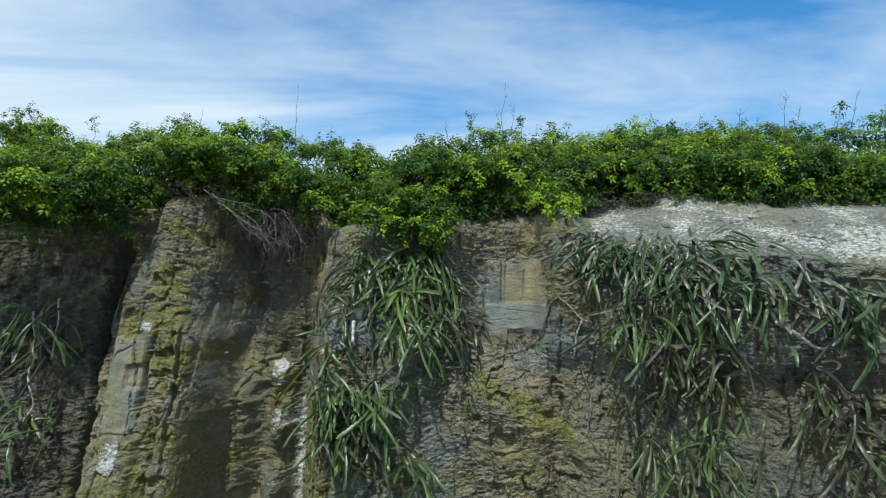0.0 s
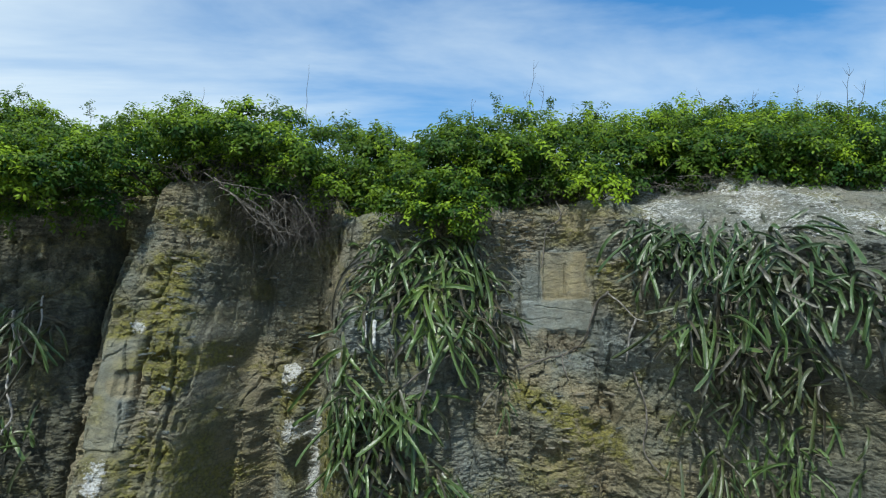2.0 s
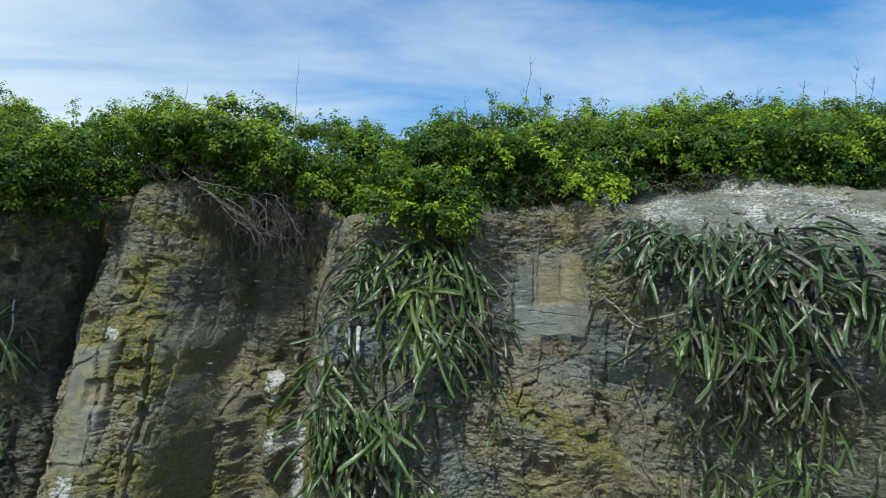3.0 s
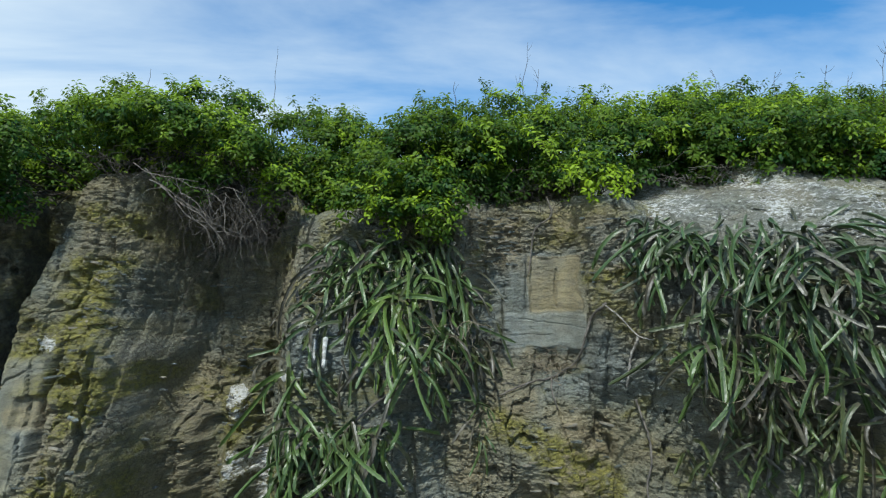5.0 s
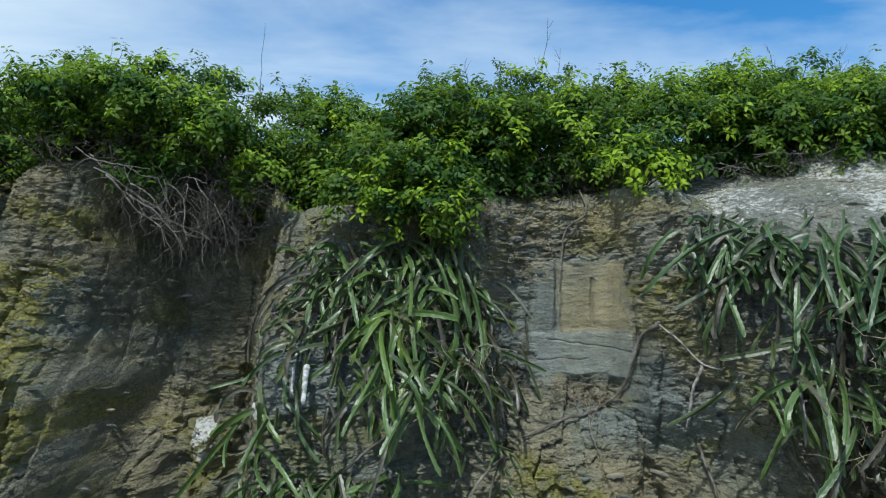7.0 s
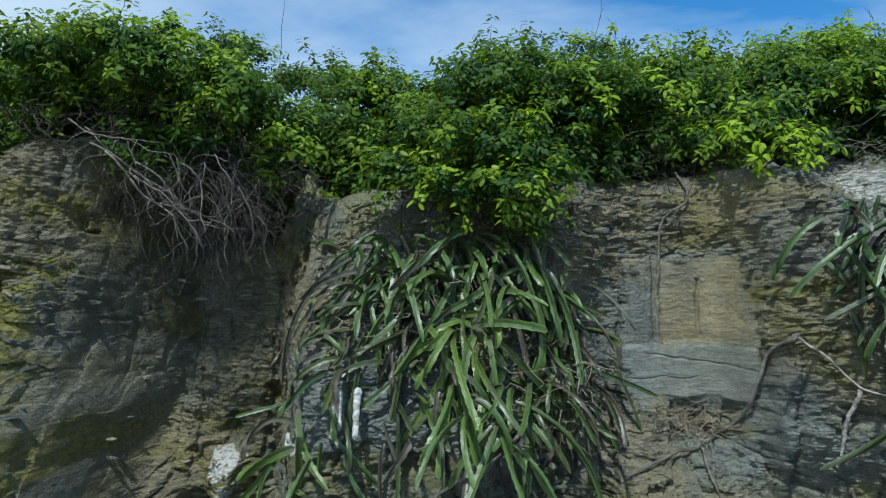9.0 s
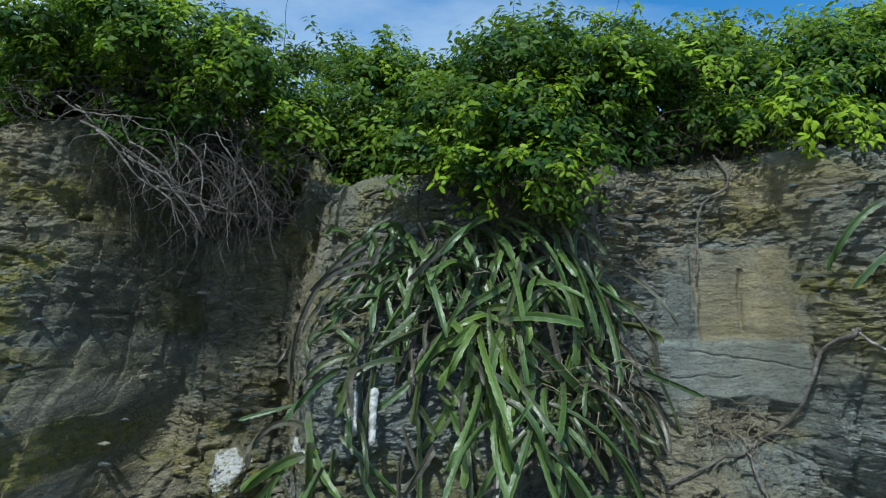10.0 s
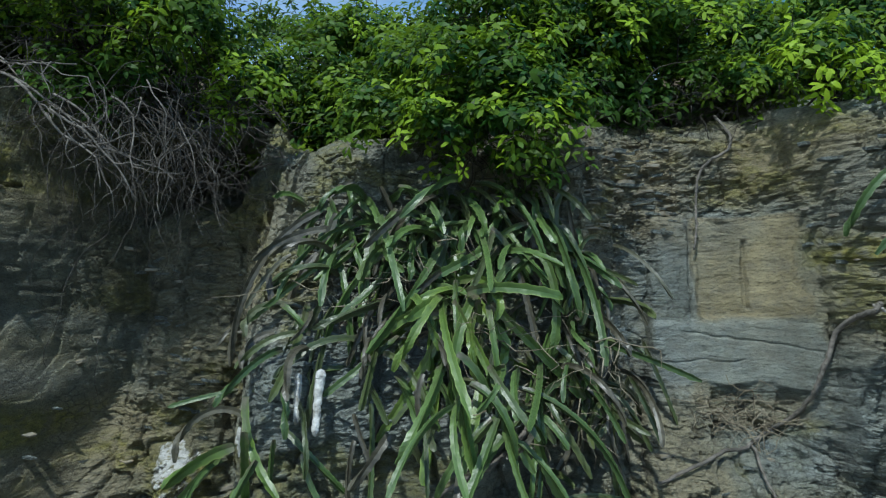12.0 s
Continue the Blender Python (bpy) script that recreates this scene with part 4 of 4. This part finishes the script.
# ---- roots, bare twigs and climbing stems ----
def root_tangle():
    rng = np.random.default_rng(52)
    base = np.array((-4.4, 15.3, 10.2))
    thing = new("root_tangle")
    thing.location = base

    def strand(at, way, steps, curl, fall, radius, mat, sides=4):
        line = [np.array(at, float)]
        way = np.array(way, float)
        for _ in range(steps):
            way = way * 0.82 + rng.normal(size=3) * (curl, curl * 0.5, curl * 0.8) + (0, 0, -fall)
            way /= max(np.linalg.norm(way), 0.4)
            line.append(line[-1] + way * 0.075)
        v, f = tube(np.array(line) - base, radius, sides, 0.4)
        mesh_object("root", v, f, mat, thing)
        return line

    # woody runners out of the bank, and the pale forks that leave them
    for a, way, steps, r in (((-5.7, 15.4, 10.5), (0.8, -0.2, -0.4), 24, 0.013), ((-5.3, 15.2, 10.15), (0.9, -0.2, -0.5), 22, 0.015), ((-5.0, 15.0, 10.0), (0.8, -0.2, -0.65), 20, 0.016), ((-4.7, 15.1, 9.9), (0.9, 0.0, -0.4), 18, 0.013), ((-4.6, 14.9, 9.7), (0.6, 0.0, -0.5), 16, 0.014), ((-4.2, 15.2, 9.9), (0.7, -0.2, -0.3), 16, 0.012), ((-5.5, 15.4, 10.4), (0.9, -0.1, -0.4), 20, 0.011), ((-4.4, 15.0, 9.4), (0.9, 0.0, -0.1), 14, 0.012)):
        line = strand(a, way, steps, 0.13, 0.035, r, TWIG, 5)
        for k in range(5, len(line) - 2, 3):
            strand(line[k], rng.normal(size=3) * (0.8, 0.4, 0.6), rng.integers(4, 10), 0.3, 0.06, r * 0.6, TWIG)
    # the hanging mass
    for i in range(120):
        x = rng.uniform(-4.75, -3.25)
        at = (x, rng.uniform(14.75, 15.75), 9.95 - 0.22 * (x + 4.75) + rng.normal() * 0.16)
        pale = i % 6 == 0
        strand(at, rng.normal(size=3) * (0.7, 0.3, 0.3) + (0.1, 0, -0.3), rng.integers(10, 24), 0.24, 0.17, rng.uniform(0.005, 0.009) if pale else rng.uniform(0.003, 0.006), TWIG if pale else WOOD)
    # one long root down the hollow
    strand((-4.25, 15.3, 8.9), (-0.1, 0.2, -1.0), 24, 0.2, 0.10, 0.007, WOOD)
    strand((-4.45, 15.6, 7.6), (-0.3, 0.1, -0.6), 10, 0.2, 0.08, 0.005, TWIG)
    tagged(thing, "tangle of dry grey roots hanging under the shrubs", "roots")


root_tangle()


def thicket(x, y, z, w, d, h, count, seed, mat, label):
    """Dry crossing twigs in the shade under the leaves."""
    rng = np.random.default_rng(seed)
    thing = new("dry_thicket")
    base = np.array((x, y, z))
    thing.location = base
    for _ in range(count):
        a = rng.uniform(-1, 1, 3) * (w, d, h)
        b = a + rng.normal(size=3) * (0.35, 0.18, 0.22) + (0, -0.1, -0.12)
        v, f = tube(bent(a, b, rng, 0.05, 7), rng.uniform(0.003, 0.008), 4, 0.4)
        mesh_object("twig", v, f, mat, thing)
    tagged(thing, label, "thicket", group="dry thickets under the shrubs")


DRY = "dark thicket of dry twigs under the leaves"
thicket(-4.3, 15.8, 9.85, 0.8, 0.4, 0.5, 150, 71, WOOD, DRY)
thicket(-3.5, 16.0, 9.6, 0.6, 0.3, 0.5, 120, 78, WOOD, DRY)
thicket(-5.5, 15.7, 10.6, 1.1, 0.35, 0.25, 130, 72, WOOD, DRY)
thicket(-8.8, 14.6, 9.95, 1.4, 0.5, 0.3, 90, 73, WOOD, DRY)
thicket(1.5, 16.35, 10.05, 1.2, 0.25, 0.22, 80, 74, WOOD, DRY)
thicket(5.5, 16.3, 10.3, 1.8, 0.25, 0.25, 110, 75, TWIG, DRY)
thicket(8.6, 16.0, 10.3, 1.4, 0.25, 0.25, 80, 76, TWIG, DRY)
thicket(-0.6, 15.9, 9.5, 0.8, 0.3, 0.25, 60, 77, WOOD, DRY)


STALKS = "thin straw-coloured dry stalks among the cactus stems"
for sx, sz, wide, high, many, seed in ((-0.4, 7.4, 0.75, 0.5, 60, 81), (-1.5, 8.1, 0.6, 0.5, 45, 82), (-1.9, 5.6, 0.6, 0.5, 40, 83), (4.7, 7.2, 0.7, 0.7, 60, 84), (6.9, 6.2, 0.4, 0.8, 40, 85)):
    thicket(sx, float(cliff_y(np.float64(sx), np.float64(sz))) - 0.25, sz, wide, 0.15, high, many, seed, STRAW, STALKS)


def bare_twig(x, y, z, height, lean, seed, forks=4):
    """A leafless twig that stands out of the shrubs."""
    rng = np.random.default_rng(seed)
    thing = new("bare_twig")
    thing.location = (x, y, z)
    rise = z + height - land_z(x, y)
    thing.location = (x - lean, y, land_z(x, y))
    p = bent((0, 0, -0.03), (lean, 0, rise), rng, 0.03, 14)
    v, f = tube(p, 0.013, 5, 0.3)
    mesh_object("stalk", v, f, WOOD, thing)
    for i in range(forks):
        a = p[rng.integers(9, 13)]
        b = a + (rng.uniform(-0.22, 0.22), rng.uniform(-0.1, 0.1), rng.uniform(0.1, 0.35))
        v, f = tube(bent(a, b, rng, 0.015, 5), 0.005, 4, 0.4)
        mesh_object("side_twig", v, f, WOOD, thing)
    tagged(thing, "thin leafless twig standing above the shrubs", "twig", group="bare twigs on the skyline")


bare_twig(2.15, 22.0, 13.6, 1.7, 0.05, 1)
bare_twig(2.45, 22.0, 13.6, 0.9, 0.15, 2)
bare_twig(1.8, 22.0, 13.5, 0.8, -0.1, 3)
bare_twig(-4.9, 21.7, 13.6, 1.5, 0.15, 4, 0)
bare_twig(6.2, 19.2, 12.7, 0.75, -0.4, 5)
bare_twig(8.9, 19.2, 12.8, 0.75, 0.1, 6)
bare_twig(9.4, 19.2, 12.7, 0.6, 0.2, 7)
bare_twig(10.2, 19.2, 12.7, 1.25, -0.1, 8)
bare_twig(10.7, 19.2, 12.7, 0.9, 0.5, 9)
bare_twig(12.3, 19.0, 13.2, 0.8, 0.5, 10)
bare_twig(-6.9, 18.4, 12.8, 0.5, 0.1, 11)
bare_twig(0.1, 19.0, 12.6, 0.55, -0.2, 12)
bare_twig(7.7, 19.2, 12.8, 0.6, 0.05, 13)


def leafy_shoot(x, y, z, height, lean, seed, tufts=3):
    """A thin shoot with tufts of leaves towards its end."""
    rng = np.random.default_rng(seed)
    thing = new("leafy_shoot")
    thing.location = (x, y, z)
    thing.location = (x - lean, y, land_z(x, y))
    p = bent((0, 0, -0.03), (lean, 0, z + height - land_z(x, y)), rng, 0.03, 16)
    v, f = tube(p, 0.012, 5, 0.4)
    mesh_object("stalk", v, f, WOOD, thing)
    at = np.concatenate([p[-1 - i][None, :] + rng.normal(size=(5, 3)) * 0.07 for i in range(tufts)])
    way = rng.normal(size=at.shape) * 0.5 + (0, -0.2, 0.8)
    way /= np.linalg.norm(way, axis=1, keepdims=True)
    v, f, tone = scatter_sprigs(at, way, rng.uniform(0.7, 1.0, len(at)), rng.uniform(0, 0.3, len(at)), rng)
    mesh_object("foliage", v, f, LEAF, thing, "", True, tone=tone)
    tagged(thing, "slender leafy shoot rising above the shrubs", "shoot", group="shoots on the skyline")


leafy_shoot(2.65, 22.0, 13.4, 0.65, 0.05, 21)
leafy_shoot(0.98, 22.2, 13.4, 0.7, -0.1, 22)
leafy_shoot(-12.6, 23.2, 13.5, 0.85, -0.3, 23)
leafy_shoot(-11.7, 22.8, 13.0, 0.6, -0.2, 24, 2)
leafy_shoot(-7.3, 18.2, 12.7, 0.3, 0.1, 26, 2)
leafy_shoot(11.5, 18.6, 13.0, 0.5, -0.1, 27)


def on_face(x, z, out=0.02):
    a, b = np.float64(x), np.float64(z)
    return (x, float(cliff_y(a, b) - cliff_detail(np.array([x]), np.array([z]))[0]) - out, z)


def climbing_vine(name, label, mat, radius, seed, *marks, out=0.05):
    """A woody stem that runs over the rock through marks (x, z)."""
    rng = np.random.default_rng(seed)
    for _ in range(2):
        marks = [marks[0]] + [(a[0] * k + b[0] * (1 - k), a[1] * k + b[1] * (1 - k)) for a, b in zip(marks[:-1], marks[1:]) for k in (0.75, 0.25)] + [marks[-1]]
    line = []
    for (x0, z0), (x1, z1) in zip(marks[:-1], marks[1:]):
        for k in np.linspace(0, 1, 4)[:-1]:
            line.append(on_face(x0 + (x1 - x0) * k, z0 + (z1 - z0) * k, radius + out))
    line.append(on_face(*marks[-1], radius + out))
    p = np.array(line)
    for _ in range(6):
        p[1:-1, 1] = (p[:-2, 1] + p[1:-1, 1] + p[2:, 1]) / 3 - 0.003
    p[1:-1] += rng.normal(size=p[1:-1].shape) * radius * (0.06 if mat is WHITE_STEM else 0.18)
    v, f = tube(p, radius, 7, 0.6)
    tagged(mesh_object(name, v, f, mat), label, "vine", group="climbing vines on the rock")


OLD = "gnarled grey climbing vine crossing the rock"
climbing_vine("climbing_vine", OLD, TWIG, 0.026, 31, (2.63, 7.97), (2.49, 7.81), (2.35, 7.39), (2.31, 7.02), (2.13, 6.8), (1.8, 6.66), (1.32, 6.61), (0.85, 6.41))
climbing_vine("climbing_vine", OLD, PALE_STEM, 0.014, 32, (2.6, 7.96), (2.74, 7.85), (2.91, 7.66), (3.08, 7.43), (3.3, 7.4))
climbing_vine("climbing_vine", OLD, TWIG, 0.018, 33, (1.87, 10.0), (1.95, 9.55), (1.59, 9.4), (1.53, 8.92), (1.46, 8.5))
climbing_vine("climbing_vine", OLD, TWIG, 0.024, 34, (-0.3, 6.9), (-0.54, 6.72), (-0.93, 6.56), (-1.36, 6.21), (-1.7, 5.87))
climbing_vine("climbing_vine", OLD, TWIG, 0.02, 35, (3.1, 6.4), (3.3, 5.6), (3.1, 4.9), (3.5, 4.5))
climbing_vine("climbing_vine", "bleached white vine hanging on the rock", PALE_STEM, 0.026, 36, (3.08, 7.43), (2.97, 7.16), (2.94, 6.62))
climbing_vine("climbing_vine", "whitened dead stem against the rock", WHITE_STEM, 0.044, 41, (-1.96, 7.40), (-1.96, 7.21), (-1.95, 6.98), out=0.22)
climbing_vine("climbing_vine", "whitened dead stem against the rock", WHITE_STEM, 0.030, 42, (-2.14, 7.38), (-2.12, 7.2), (-2.11, 7.05), out=0.2)
climbing_vine("climbing_vine", OLD, TWIG, 0.016, 37, (1.8, 6.66), (1.75, 6.5), (1.85, 6.2))
climbing_vine("climbing_vine", "bleached white vine hanging on the rock", PALE_STEM, 0.035, 38, (6.0, 7.5), (6.4, 7.2), (6.7, 7.0), (7.0, 7.2), (7.2, 7.5))
climbing_vine("climbing_vine", "bleached white vine hanging on the rock", PALE_STEM, 0.03, 43, (-9.5, 7.6), (-9.25, 6.9), (-9.4, 6.2), (-9.05, 5.6), (-9.3, 5.2), out=0.35)
climbing_vine("climbing_vine", "bleached white vine hanging on the rock", PALE_STEM, 0.022, 44, (-9.1, 7.9), (-8.9, 7.3), (-8.95, 6.6), out=0.3)
thicket(1.75, float(cliff_y(np.float64(1.75), np.float64(6.93))) - 0.06, 6.93, 0.40, 0.05, 0.12, 60, 86, STRAW, "mat of fine brown roots on a ledge of the rock")


# ---- loose blocks of the beds ----
def block_mesh(seed):
    """An angular slab with chipped corners."""
    rng = random.Random(seed)
    bm = bmesh.new()
    corners = 5
    ring = [(math.cos(a) * rng.uniform(0.7, 1.25), math.sin(a) * rng.uniform(0.7, 1.25)) for a in (0.4 + k * 6.283 / corners + rng.uniform(-0.45, 0.45) for k in range(corners))]
    low = [bm.verts.new((x * 0.14, y * 0.09, -0.035 + rng.uniform(-0.008, 0.008))) for x, y in ring]
    mid = [bm.verts.new((x * 0.15, y * 0.10, 0.022 + rng.uniform(-0.008, 0.008))) for x, y in ring]
    top = [bm.verts.new((x * 0.143, y * 0.092, 0.034 + rng.uniform(-0.008, 0.008))) for x, y in ring]
    for a, b in ((low, mid), (mid, top)):
        for k in range(corners):
            bm.faces.new((a[k], a[(k + 1) % corners], b[(k + 1) % corners], b[k]))
    bm.faces.new(top), bm.faces.new(low[::-1])
    me = bpy.data.meshes.new("rock_block")
    bm.to_mesh(me)
    bm.free()
    me.materials.append(ROCK if seed % 3 else BLOCK)
    return me


def block_material():
    m, t, p = material("broken_rock")
    info = t.nodes.new("ShaderNodeObjectInfo")
    c = blend(t, info.outputs["Random"], (0.22, 0.19, 0.13), (0.34, 0.27, 0.15))
    c = blend(t, noise_at(t, 6.0, (1, 1, 3)), c, (0.30, 0.28, 0.23))
    c = blend(t, times(t, noise_at(t, 18.0, low=0.5, high=0.7), 0.6), c, (0.08, 0.075, 0.06))
    t.links.new(c, p.inputs["Base Color"])
    p.inputs["Roughness"].default_value = 0.88
    bump(t, p, noise_at(t, 30.0, (1, 1, 3), low=0.0, high=1.0), 0.7, 0.02)
    return m


BLOCK = block_material()
BLOCKS = [block_mesh(k) for k in range(8)]


def scatter_blocks(x0, x1, z0, z1, count, size, seed):
    rng = random.Random(seed)
    for _ in range(count):
        x, z = rng.uniform(x0, x1), rng.uniform(z0, z1)
        ob = new("rock_block", rng.choice(BLOCKS))
        ob.parent = cliff
        k = size * rng.uniform(0.5, 1.3)
        ob.matrix_local = Matrix.Translation(on_face(x, z, -0.035 * size)) @ pose(0, 0, 0, rng.gauss(-4, 8), rng.gauss(0, 8), rng.uniform(-25, 25)) @ Matrix.Diagonal((k * rng.uniform(0.8, 1.6), k, k * rng.uniform(0.4, 0.9), 1))


scatter_blocks(0.35, 1.35, 8.65, 9.6, 70, 0.62, 61)
scatter_blocks(-6.35, -5.5, 4.6, 9.4, 60, 0.62, 62)
scatter_blocks(-5.2, -3.3, 4.6, 8.6, 75, 0.6, 63)
scatter_blocks(2.4, 3.5, 8.3, 9.5, 35, 0.55, 64)
scatter_blocks(0.3, 3.0, 4.2, 6.9, 55, 0.6, 65)
